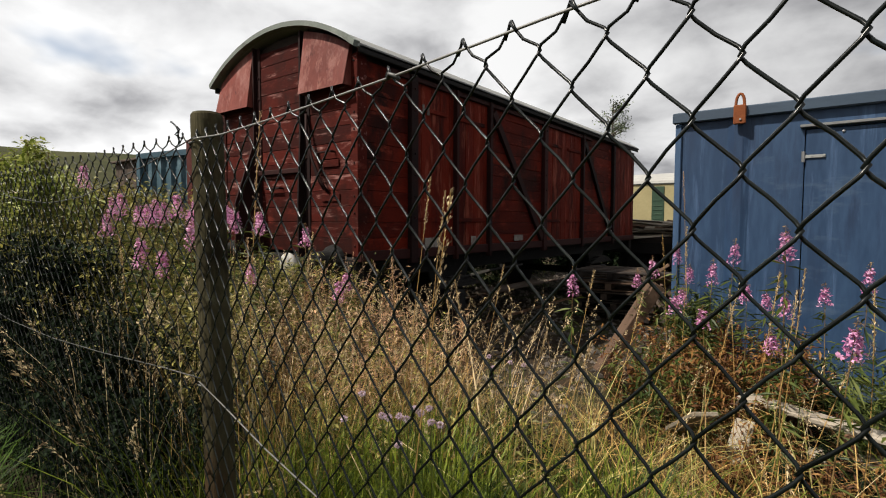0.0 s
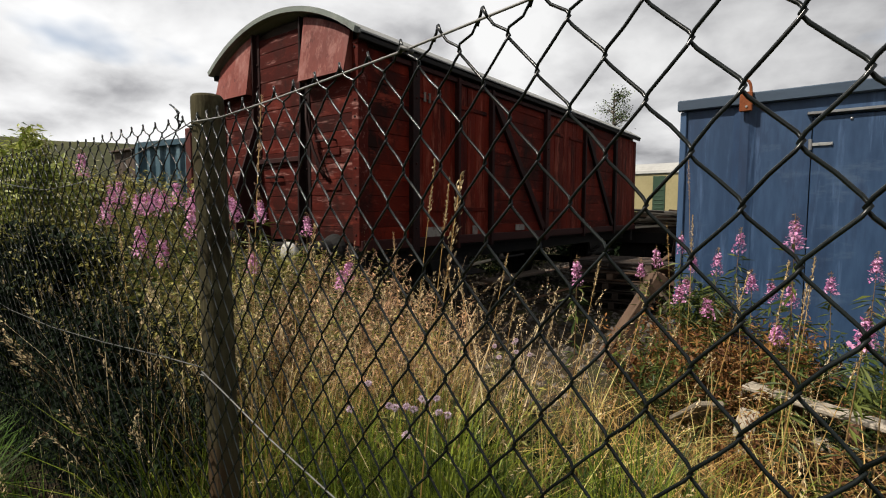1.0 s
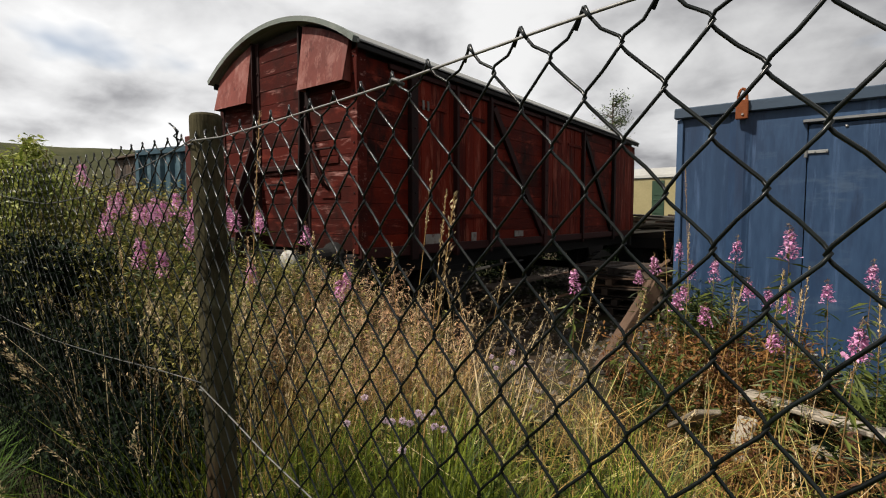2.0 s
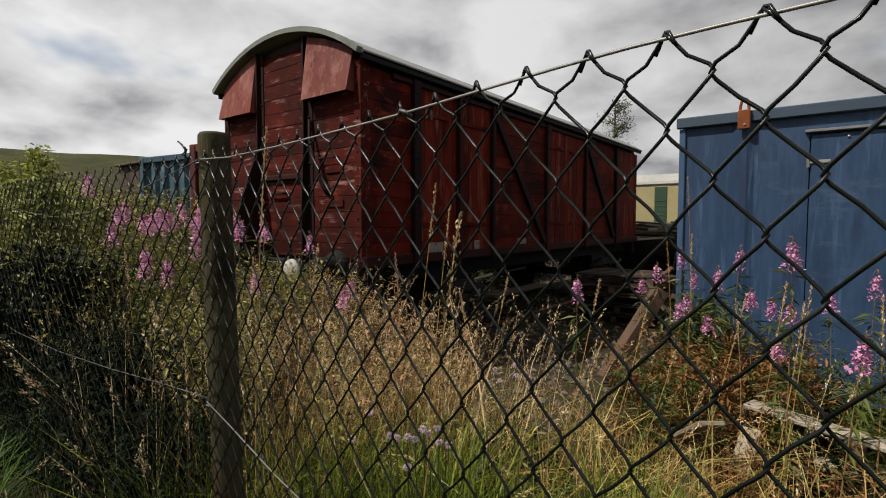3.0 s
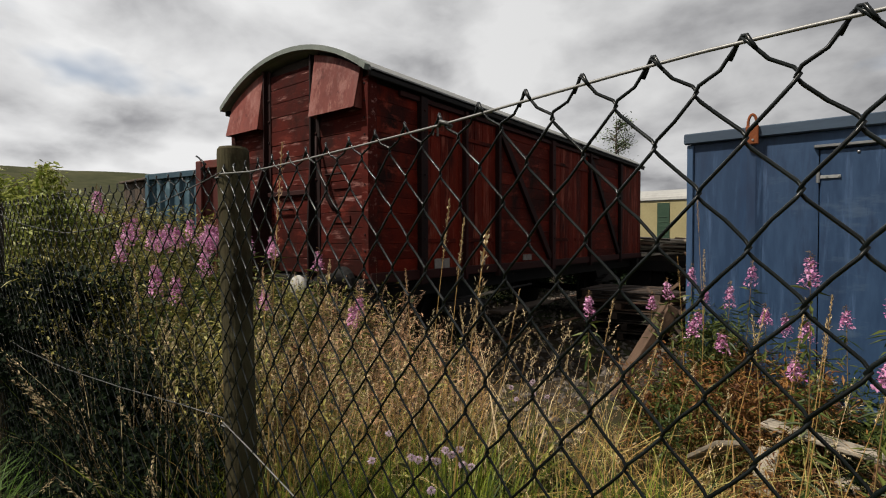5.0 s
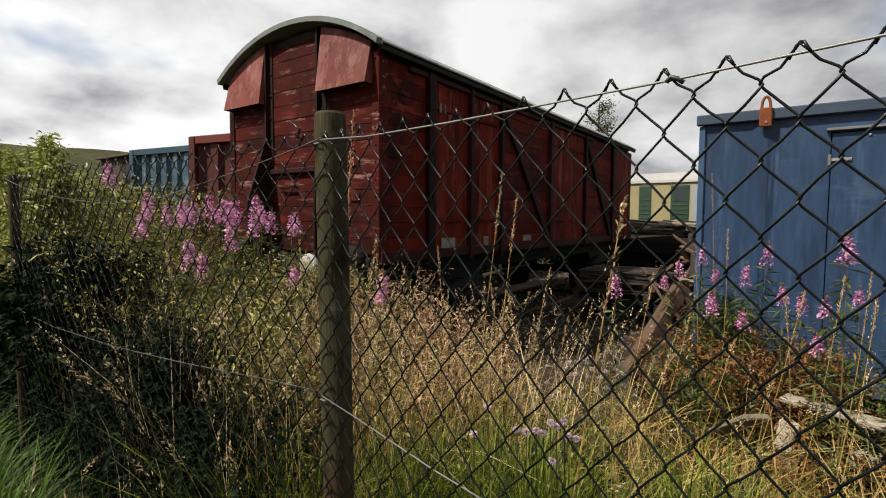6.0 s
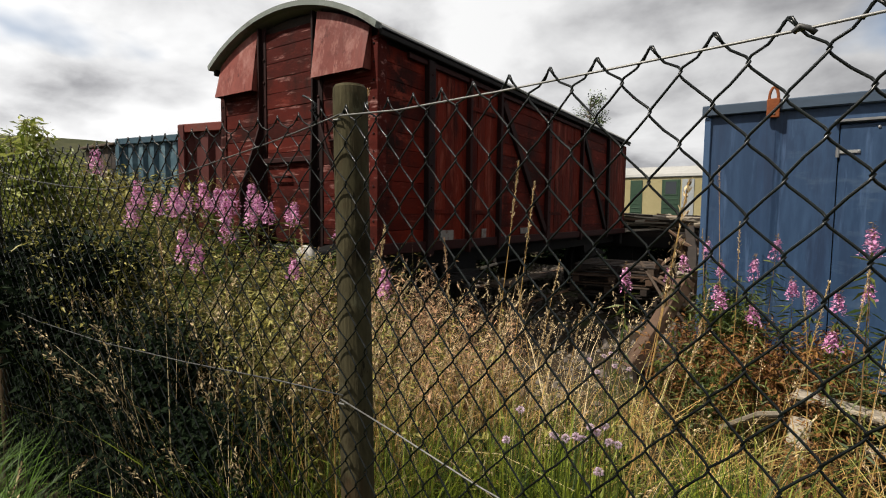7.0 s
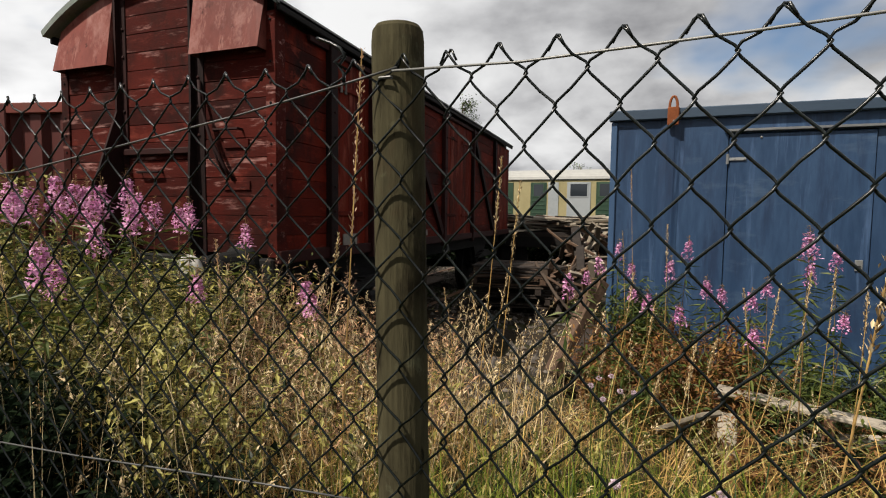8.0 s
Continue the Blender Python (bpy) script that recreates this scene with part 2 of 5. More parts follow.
M_STRAW = material("dry straw grass", (0.04, 0.0184, 0.0056), (0.576, 0.368, 0.128), 0.65, spread=0.32, through_light=0.25, **LEAF)
M_BENT = material("yellowing arched blades", (0.096, 0.104, 0.0144), (0.496, 0.432, 0.16), 0.6, spread=0.34, through_light=0.3, **LEAF)
M_SEED = material("bleached seed heads", (0.096, 0.0576, 0.024), (0.704, 0.56, 0.336), 0.7, spread=0.3, through_light=0.25, **LEAF)
M_PLUME = material("pinkish grass plumes", (0.272, 0.152, 0.08), (0.496, 0.36, 0.256), 0.7, spread=0.25, through_light=0.25, **LEAF)
M_WEED = material("olive weed leaves", (0.008, 0.0144, 0.0024), (0.32, 0.288, 0.076), 0.5, spread=0.34, through_light=0.25, **LEAF)
# near-black leaf colour stands in for the shade deep among the plants
M_SHADELEAF = material("nettle leaves with shade in their colour", (0.0023, 0.0053, 0.0023), (0.0135, 0.0225, 0.0105), 0.6, spread=0.3, through_light=0.1, **{**LEAF, "gloss": 0.03})
M_BUSHLEAF = material("yellow-green bush leaves", (0.0978, 0.1323, 0.0184), (0.3105, 0.3335, 0.0862), 0.5, spread=0.3, through_light=0.3, **LEAF)
M_HERBLEAF = material("willowherb leaves", (0.024, 0.044, 0.008), (0.104, 0.124, 0.0256), 0.5, spread=0.3, through_light=0.3, **LEAF)
M_RUSSET = material("russet dying leaves", (0.068, 0.0224, 0.0072), (0.248, 0.124, 0.036), 0.6, spread=0.34, through_light=0.25, **LEAF)
M_PINK = material("magenta petals", (0.4224, 0.1408, 0.308), (0.7568, 0.44, 0.6336), 0.55, spread=0.3, through_light=0.3, **LEAF)
M_DRYLEAF = material("curled tan dead leaves", (0.04, 0.0176, 0.0088), (0.608, 0.376, 0.216), 0.65, spread=0.34, through_light=0.25, **LEAF)
M_FADED = material("faded grey paint", (0.085, 0.075, 0.065), (0.20, 0.185, 0.165), 0.8, grain=40, blotch=8, bump=0.3, stain=(0.07, 0.02, 0.015), stain_at=(0.52, 0.68), stain_scale=12)
M_LILAC = material("pale lilac florets", (0.4048, 0.2904, 0.3696), (0.6336, 0.5104, 0.5808), 0.6, spread=0.3, through_light=0.25, **LEAF)
M_CREAMFLOWER = material("cream florets", (0.44, 0.4048, 0.264), (0.616, 0.5808, 0.4224), 0.6, spread=0.3, through_light=0.25, **LEAF)
M_STEM = material("reddish stems", (0.09, 0.045, 0.02), (0.20, 0.13, 0.05), 0.6, grain=30, blotch=6, bump=0.0, per="island")
M_BARK = material("grey bark", (0.05, 0.042, 0.035), (0.13, 0.11, 0.09), 0.9, grain=30, blotch=4, bump=0.5)
M_FARLEAF = material("far tree leaves", (0.05, 0.08, 0.03), (0.13, 0.17, 0.07), 0.6, spread=0.3, **LEAF)

# ---- builders ----


class Shape:
    """Vertices and faces that become one mesh."""

    def __init__(self):
        self.v, self.f = [], []

    def add(self, verts, faces, m=None):
        k = len(self.v)
        self.v += [tuple(m @ Vector(p)) if m else tuple(p) for p in verts]
        self.f += [tuple(k + i for i in f) for f in faces]
        return self

    def box(self, x, y, z, sx, sy, sz, c=0.006, m=None):
        """A box about its centre with chamfered edges."""
        hx, hy, hz = sx / 2, sy / 2, sz / 2
        c = min(c, hx * 0.45, hy * 0.45, hz * 0.45)
        verts, index = [], {}
        for a in (-1, 1):
            for b in (-1, 1):
                for d in (-1, 1):
                    for k in range(3):
                        p = [a * (hx - c), b * (hy - c), d * (hz - c)]
                        p[k] += (a, b, d)[k] * c
                        index[a, b, d, k] = len(verts)
                        verts.append((x + p[0], y + p[1], z + p[2]))
        faces = []
        for k in range(3):
            i, j = [(1, 2), (2, 0), (0, 1)][k]
            for s in (-1, 1):
                ring = []
                for u, w in ((-1, -1), (1, -1), (1, 1), (-1, 1)):
                    key = [0, 0, 0]
                    key[k], key[i], key[j] = s, u, w
                    ring.append(index[(*key, k)])
                faces.append(ring if s > 0 else ring[::-1])
        for k in range(3):
            i, j = [(1, 2), (2, 0), (0, 1)][k]
            for u in (-1, 1):
                for w in (-1, 1):
                    lo, hi = [0, 0, 0], [0, 0, 0]
                    lo[k], hi[k] = -1, 1
                    lo[i] = hi[i] = u
                    lo[j] = hi[j] = w
                    f = [index[(*lo, i)], index[(*hi, i)], index[(*hi, j)], index[(*lo, j)]]
                    faces.append(f if u * w < 0 else f[::-1])
        for a in (-1, 1):
            for b in (-1, 1):
                for d in (-1, 1):
                    f = [index[a, b, d, 0], index[a, b, d, 1], index[a, b, d, 2]]
                    faces.append(f if a * b * d > 0 else f[::-1])
        return self.add(verts, faces, m)

    def tube(self, points, r, sides=6, m=None):
        """A tube along points; r is one radius or one for each point."""
        pts = [Vector(p) for p in points]
        verts, faces = [], []
        last = None
        for i, p in enumerate(pts):
            d = (pts[min(i + 1, len(pts) - 1)] - pts[max(i - 1, 0)]).normalized()
            if last is None:
                last = d.orthogonal().normalized()
            u = (last - d * last.dot(d)).normalized()
            last = u
            w = d.cross(u)
            rr = r[i] if isinstance(r, (list, tuple)) else r
            for k in range(sides):
                a = 2 * math.pi * k / sides
                verts.append(p + (u * math.cos(a) + w * math.sin(a)) * rr)
        for i in range(len(pts) - 1):
            for k in range(sides):
                a, b = i * sides + k, i * sides + (k + 1) % sides
                faces.append((a, b, b + sides, a + sides))
        faces.append(tuple(range(sides))[::-1])
        faces.append(tuple((len(pts) - 1) * sides + k for k in range(sides)))
        return self.add(verts, faces, m)

    def lathe(self, profile, sides=20, m=None):
        """A solid of revolution about z from (radius, height) pairs."""
        verts, faces = [], []
        for r, z in profile:
            for k in range(sides):
                a = 2 * math.pi * k / sides
                verts.append((r * math.cos(a), r * math.sin(a), z))
        for i in range(len(profile) - 1):
            for k in range(sides):
                a, b = i * sides + k, i * sides + (k + 1) % sides
                faces.append((a, b, b + sides, a + sides))
        faces.append(tuple(range(sides))[::-1])
        faces.append(tuple((len(profile) - 1) * sides + k for k in range(sides)))
        return self.add(verts, faces, m)

    def prism(self, outline, y0, y1, m=None):
        """An (x, z) outline drawn out along y."""
        n = len(outline)
        verts = [(x, y0, z) for x, z in outline] + [(x, y1, z) for x, z in outline]
        faces = [tuple(range(n)), tuple(range(2 * n - 1, n - 1, -1))]
        faces += [(i, i + n, (i + 1) % n + n, (i + 1) % n) for i in range(n)]
        return self.add(verts, faces, m)

    def mesh(self, name, mat, smooth=False):
        me = bpy.data.meshes.new(name)
        me.from_pydata(self.v, [], self.f)
        me.materials.append(mat)
        if smooth:
            me.polygons.foreach_set("use_smooth", [True] * len(me.polygons))
        me.update()
        return me


def part(name, shape, mat, parent=None, label="", smooth=False, at=None):
    """One mesh object, in the space of its thing."""
    me = shape if isinstance(shape, bpy.types.Mesh) else shape.mesh(name, mat, smooth)
    ob = new(name, me)
    ob.parent = parent
    if at is not None:
        ob.matrix_basis = at
    return tagged(ob, label)


def thing(name, label, category, at=None, group="", kind=""):
    ob = new(name)
    ob.empty_display_size = 0.1
    ob.matrix_basis = at or Matrix()
    return tagged(ob, label, category, group, kind)


def stuff(name, verts, faces, mat, label, category, parent=None):
    me = bpy.data.meshes.new(name)
    me.from_pydata(verts.reshape(-1, 3).tolist(), [], faces.tolist())
    me.materials.append(mat)
    me.update()
    ob = new(name, me)
    ob.parent = parent
    return tagged(ob, label, category, kind="stuff") if parent is None else tagged(ob, label, kind="stuff")


rng = np.random.default_rng(7)


def ground_height(x, y):
    """Yard level with a low bank along the fence."""
    s = np.clip((y + 1.9) / 1.9, 0, 1)
    near = np.exp(-(((x - 1) / 14) ** 2 + ((y + 1) / 14) ** 2))
    return near * (0.12 * (1 - s * s * (3 - 2 * s)) + 0.02 * np.sin(x * 2.1 + 1) * np.sin(y * 1.7) - 0.02) - 0.04 * (1 - near)


def blades(x, y, h, w, lean, base=None):
    """Curved tapering blades: arrays of feet, heights, widths and leans."""
    n = len(x)
    z = ground_height(x, y) - 0.01 if base is None else base
    a = rng.uniform(0, 2 * math.pi, n)
    b = a + rng.uniform(-0.6, 0.6, n)
    s = np.array([0, 0.4, 0.75, 1.0])
    t = np.array([1.0, 0.85, 0.5, 0.06])
    up = h[:, None] * (s[None] - 0.25 * np.minimum(lean, 1.4)[:, None] * s[None] ** 2.5)
    out = (h * lean)[:, None] * s[None] ** 2.1
    cx = x[:, None] + np.cos(a)[:, None] * out
    cy = y[:, None] + np.sin(a)[:, None] * out
    cz = z[:, None] + up
    dx, dy = -np.sin(b)[:, None] * w[:, None] * t[None] / 2, np.cos(b)[:, None] * w[:, None] * t[None] / 2
    v = np.empty((n, 4, 2, 3))
    v[:, :, 0] = np.stack((cx - dx, cy - dy, cz), -1)
    v[:, :, 1] = np.stack((cx + dx, cy + dy, cz), -1)
    k = np.arange(n)[:, None, None] * 8 + np.array([[0, 1, 3, 2], [2, 3, 5, 4], [4, 5, 7, 6]])[None]
    return v.reshape(-1, 3), k.reshape(-1, 4), np.stack((cx[:, 3], cy[:, 3], cz[:, 3]), -1)


def leaves(centres, size, slim=0.35, droop=0.5, along=None):
    """Folded diamond leaves that spring from the given points."""
    n = len(centres)
    a = rng.uniform(0, 2 * math.pi, n)
    d = rng.normal(0, droop, n) - 0.1
    s = size * rng.uniform(0.6, 1.3, n)
    f = np.stack((np.cos(a) * np.cos(d), np.sin(a) * np.cos(d), np.sin(d)), -1)
    if along is not None:
        f = f * 0.5 + along
        f /= np.linalg.norm(f, axis=1)[:, None]
    side = np.stack((-np.sin(a), np.cos(a), rng.normal(0, 0.35, n)), -1)
    side /= np.linalg.norm(side, axis=1)[:, None]
    v = np.empty((n, 4, 3))
    mid = centres + f * (s * 0.45)[:, None]
    v[:, 0] = centres
    v[:, 1] = mid + side * (s * slim * 0.5)[:, None] + np.array([0, 0, 0.12]) * (s * slim)[:, None]
    v[:, 2] = centres + f * s[:, None]
    v[:, 2, 2] -= s * 0.12
    v[:, 3] = mid - side * (s * slim * 0.5)[:, None] + np.array([0, 0, 0.12]) * (s * slim)[:, None]
    return v.reshape(-1, 3), np.arange(n * 4).reshape(-1, 4)


def join(*lots):
    vs, fs, k = [], [], 0
    for v, f in lots:
        vs.append(v)
        fs.append(f + k)
        k += len(v)
    return np.concatenate(vs), np.concatenate(fs)

# ---- ground and distance ----


def build_ground():
    xs = np.concatenate((-np.geomspace(3000, 9, 26), np.linspace(-8.6, 9, 72), np.geomspace(9.4, 3000, 26)))
    ys = np.concatenate((-np.geomspace(3000, 7, 26), np.linspace(-6.7, 12, 76), np.geomspace(12.4, 3000, 26)))
    gx, gy = np.meshgrid(xs, ys)
    gz = ground_height(gx, gy)
    v = np.stack((gx, gy, gz), -1).reshape(-1, 3)
    n, m = len(xs), len(ys)
    i = (np.arange(m - 1)[:, None] * n + np.arange(n - 1)[None]).ravel()
    f = np.stack((i, i + 1, i + n + 1, i + n), -1)
    me = bpy.data.meshes.new("ground")
    me.from_pydata(v.tolist(), [], f.tolist())
    me.materials.append(M_EARTH)
    tagged(new("ground", me), "rough brown yard earth with patches of green", "ground", kind="structure")
    s = Shape()
    for k, (dist, high, seed) in enumerate(((900, 127, 3.1), (1300, 128, 8.4))):
        top = []
        for i in range(121):
            a = math.radians(80 + i * 1.15)
            h = high * (1 + 0.05 * noise.fractal(Vector((a * 7 + seed, seed, 0)), 1.0, 2.0, 4))
            rise = min(1, max(0.0, (math.degrees(a) - 118) / 44))
            h *= math.sin(rise * math.pi / 2) * 0.94 + 0.06
            top.append((math.cos(a), math.sin(a), max(h, 4)))
        v, f = [], []
        for x, y, h in top:
            v += [(x * dist, y * dist, -2), (x * (dist + 90), y * (dist + 90), h * 0.6), (x * (dist + 260), y * (dist + 260), h)]
        for i in range(120):
            for j in range(2):
                a = i * 3 + j
                f.append((a, a + 3, a + 4, a + 1))
        s.add(v, f)
    tagged(part("backdrop", s, M_HILL, smooth=True), "low grey-green hills on the horizon", "hills", kind="structure")


build_ground()

# ---- railway van ----
VAN_L, WALL, EAVE, RISE = 8.30, 1.17, 3.03, 0.40


def arc(x, top=EAVE + RISE, half=1.25):
    r = (half ** 2 + RISE ** 2) / (2 * RISE)
    return top - r + math.sqrt(max(r * r - x * x, 0))


def build_van():
    van = thing("railway_van", "derelict red wooden goods van with a curved grey roof, on rails", "railway van", pose(-1.25, 0, 0))
    y0, y1 = 0.10, VAN_L - 0.06
    # inner shell that closes the body behind the boards
    out = [(-WALL + 0.05, 1.12)] + [(x, arc(x) - 0.07) for x in np.linspace(-WALL + 0.05, WALL - 0.05, 17)] + [(WALL - 0.05, 1.12)]
    part("body_frame", Shape().prism(out, y0 + 0.05, y1 - 0.05), M_DARKWOOD, van)
    # roof sheet with a rounded edge
    xs = np.linspace(-1.25, 1.25, 25)
    ring = [(x, arc(x)) for x in xs] + [(x, arc(x) - 0.035) for x in xs[::-1]]
    part("roof", Shape().prism(ring, 0.03, VAN_L), M_ROOF, van, "grey felted curved roof", smooth=False)
    ring = [(x * 1.004, arc(x) + 0.008) for x in xs] + [(x * 0.99, arc(x) - 0.040) for x in xs[::-1]]
    part("roof_edge", Shape().prism(ring, -0.02, 0.05), M_ROOF_EDGE, van, "pale weathered roof end strip")
    part("gutter_strip", Shape().box(1.235, VAN_L / 2, EAVE - 0.045, 0.03, VAN_L - 0.1, 0.07), M_BLACK, van)
    part("gutter_strip", Shape().box(-1.235, VAN_L / 2, EAVE - 0.045, 0.03, VAN_L - 0.1, 0.07), M_BLACK, van)
    # end boards
    r = random.Random(4)
    z = 1.12
    while z < 3.36:
        h = 0.152
        half = WALL
        zt = z + h
        if zt > EAVE - 0.03:
            while half > 0.1 and arc(half) - 0.06 < zt:
                half -= 0.01
        if half > 0.2 and z < 3.3:
            s = Shape().box(0, y0 + 0.02 + r.uniform(-0.004, 0.004), z + h / 2, half * 2, 0.045, h - 0.004, 0.003)
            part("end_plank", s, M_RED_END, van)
            wide = WALL
            while wide > half and arc(wide) - 0.06 < z + 0.035:
                wide -= 0.01
            if wide - half > 0.05:
                for sx in (-1, 1):
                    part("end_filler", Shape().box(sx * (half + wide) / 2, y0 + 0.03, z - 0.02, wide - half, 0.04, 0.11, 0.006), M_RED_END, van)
        z += h
    # iron end posts, from the headstock to the roof; the web of the first one widens towards its foot
    for x, flange, foot in ((-0.435, 0.060, 0.30), (0.385, 0.085, 0.10)):
        top = arc(x) - 0.07
        web = [(0.0, 1.0), (foot, 1.0), (foot, 1.62), (0.065, 2.30), (0.060, top), (0.0, top)]
        s = Shape().prism([(-d, z) for d, z in web], -0.011, 0.011, Matrix.Translation((x, y0 + 0.005, 0)) @ Matrix.Rotation(radians(90), 4, "Z"))
        s.box(x + 0.012 + flange / 2, y0 - 0.008, (1.0 + top) / 2, flange, 0.014, top - 1.0, 0.004)
        post = part("end_post", s, M_RED_STEEL, van, "dark iron end stanchion")
        for q in range(9):
            zz = 1.15 + q * 0.23
            part("bolt", Shape().lathe([(0.014, 0), (0.014, 0.008), (0.007, 0.013)], 7, pose(x + 0.045, y0 - 0.014, zz, 90, 0, 0)), M_RED_STEEL, post)
    # brake pipe that hangs down beside the second post, a rail across the middle bay and two plates
    part("brake_pipe", Shape().tube([(0.45, y0 - 0.03, 2.50), (0.50, y0 - 0.07, 2.30), (0.62, y0 - 0.09, 2.02), (0.74, y0 - 0.08, 1.80), (0.78, y0 - 0.02, 1.70)], 0.014, 7), M_RED_STEEL, van, smooth=True)
    part("brake_pipe", Shape().tube([(0.47, y0 - 0.03, 2.42), (0.55, y0 - 0.06, 2.12), (0.66, y0 - 0.07, 1.86), (0.70, y0 - 0.02, 1.74)], 0.010, 7), M_RED_STEEL, van, smooth=True)
    part("end_rail", Shape().box(-0.02, y0 - 0.025, 1.95, 0.74, 0.05, 0.055, 0.008), M_RED_STEEL, van)
    for zz, w in ((1.99, 0.24), (1.66, 0.26)):
        part("end_plate", Shape().box(0.80, y0 - 0.012, zz, w, 0.014, 0.07, 0.003), M_RED_END, van, "worn red plate on the end boards")

    # sheet steel ventilator hoods that lean out at the foot
    for name, xa, xb in (("ventilator_hood", -1.12, -0.46), ("ventilator_hood", 0.44, 1.10)):
        zb = 2.68
        n = 9
        ins, outs = [], []
        for i in range(n):
            x = xa + (xb - xa) * i / (n - 1)
            zt = arc(x) - 0.075
            ins.append((x, y0 - 0.035, zt))
            outs.append((x, y0 - 0.12, zb))
        v = ins + outs + [(x, y + 0.012, z) for x, y, z in ins] + [(x, y + 0.012, z) for x, y, z in outs]
        f = []
        for i in range(n - 1):
            f.append((i, n + i, n + i + 1, i + 1))
            f.append((2 * n + i, 2 * n + i + 1, 3 * n + i + 1, 3 * n + i))
            f.append((n + i, 3 * n + i, 3 * n + i + 1, n + i + 1))
            f.append((i, i + 1, 2 * n + i + 1, 2 * n + i))
        s = Shape().add(v, f)
        for x in (xa + 0.004, xb - 0.004):
            zt = arc(x) - 0.08
            s.add([(x - 0.004, y0 - 0.11, zb), (x - 0.004, y0 - 0.03, zt), (x - 0.004, y0, zt), (x - 0.004, y0, zb),
                   (x + 0.004, y0 - 0.11, zb), (x + 0.004, y0 - 0.03, zt), (x + 0.004, y0, zt), (x + 0.004, y0, zb)],
                  [(0, 1, 2, 3), (7, 6, 5, 4), (0, 4, 5, 1), (3, 2, 6, 7)])
        part(name, s, M_HOOD, van, "faded pinkish red steel ventilator hood")
    # corner strips with bolts
    for x in (-WALL - 0.004, WALL + 0.004):
        s = Shape().box(x, y0 + 0.05, (1.1 + EAVE) / 2, 0.014, 0.11, EAVE - 1.1, 0.003)
        s.box(x - math.copysign(0.04, x), y0 - 0.008, (1.1 + EAVE - 0.06) / 2, 0.09, 0.012, EAVE - 1.16, 0.003)
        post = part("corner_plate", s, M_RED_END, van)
        for q in range(12):
            part("bolt", Shape().lathe([(0.011, 0), (0.011, 0.006), (0.005, 0.01)], 6, pose(x - math.copysign(0.04, x), y0 - 0.013, 1.2 + q * 0.155, 90, 0, 0)), M_RED_STEEL, post)
    # grab handles and lamp bracket on the end
    for x, zz in ((0.73, 2.10), (-0.10, 1.78)):
        part("hand_rail", Shape().tube([(x - 0.12, y0 - 0.004, zz), (x - 0.12, y0 - 0.05, zz), (x + 0.12, y0 - 0.05, zz), (x + 0.12, y0 - 0.004, zz)], 0.011, 6), M_RED_STEEL, van)
    # side boards, bay by bay: horizontal, upright, braced
    for sx in (1, -1):
        px = sx * (WALL - 0.022)
        bays = [(0.14, 0.84, "h"), (0.84, 2.32, "v"), (2.32, 3.86, "h"), (3.86, 5.32, "v"), (5.32, 6.86, "h"), (6.86, y1, "v")]
        for a, b, way in bays:
            if way == "h":
                n = 12
                h = (EAVE - 0.10 - 1.12) / n
                for i in range(n):
                    s = Shape().box(px + r.uniform(-0.003, 0.003), (a + b) / 2, 1.12 + h * (i + 0.5), 0.045, b - a - 0.008, h - 0.003, 0.003)
                    part("side_plank", s, M_RED, van)
            else:
                n = round((b - a) / 0.165)
                w = (b - a) / n
                for i in range(n):
                    s = Shape().box(px + r.uniform(-0.002, 0.004), a + w * (i + 0.5), (1.12 + EAVE - 0.10) / 2, 0.045, w - 0.004, EAVE - 0.10 - 1.12, 0.003)
                    part("door_board", s, M_RED_V, van)
        for yy, w in ((0.84, 0.11), (1.60, 0.05), (2.32, 0.06), (3.86, 0.11), (5.32, 0.06), (6.86, 0.10)):
            post = part("side_post", Shape().box(sx * (WALL + 0.028), yy, (1.0 + EAVE - 0.1) / 2, 0.065, w, EAVE - 1.1, 0.006), M_RED_STEEL, van, "dark iron side post")
            if sx > 0 and w > 0.08:
                for q in range(8):
                    part("bolt", Shape().lathe([(0.013, 0), (0.013, 0.007), (0.006, 0.012)], 6, pose(WALL + 0.06, yy, 1.25 + q * 0.22, 0, 90, 0)), M_RED_STEEL, post)
        for ya, yb in ((2.40, 3.80), (5.40, 6.78)):
            ang = math.degrees(math.atan2(2.82 - 1.18, yb - ya))
            ln = math.hypot(2.82 - 1.18, yb - ya)
            part("diagonal_brace", Shape().box(0, 0, 0, 0.05, ln, 0.10, 0.005, pose(sx * (WALL + 0.022), (ya + yb) / 2, 2.0, -ang, 0, 0)), M_RED_STEEL, van, "dark diagonal side brace")
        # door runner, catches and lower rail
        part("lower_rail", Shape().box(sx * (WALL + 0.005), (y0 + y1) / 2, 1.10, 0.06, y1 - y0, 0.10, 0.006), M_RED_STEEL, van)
        part("door_runner", Shape().box(sx * (WALL + 0.02), 3.1, EAVE - 0.13, 0.035, 5.2, 0.05, 0.004), M_RED_STEEL, van)
        for yy in (1.15, 1.95, 4.2, 5.0):
            for zz in (2.62, 1.45):
                part("strap_hinge", Shape().box(sx * (WALL + 0.012), yy, zz, 0.014, 0.55, 0.045, 0.003), M_RED, van)
    for yy, zz, w, h in ((1.18, 1.19, 0.26, 0.13), (1.98, 1.19, 0.10, 0.13), (3.1, 1.21, 0.24, 0.08), (1.02, 2.62, 0.035, 0.10), (1.10, 2.62, 0.035, 0.10)):
        part("painted_panel", Shape().box(WALL + 0.016, yy, zz, 0.012, w, h, 0.002), M_FADED, van, "faded pale painted marking panel")
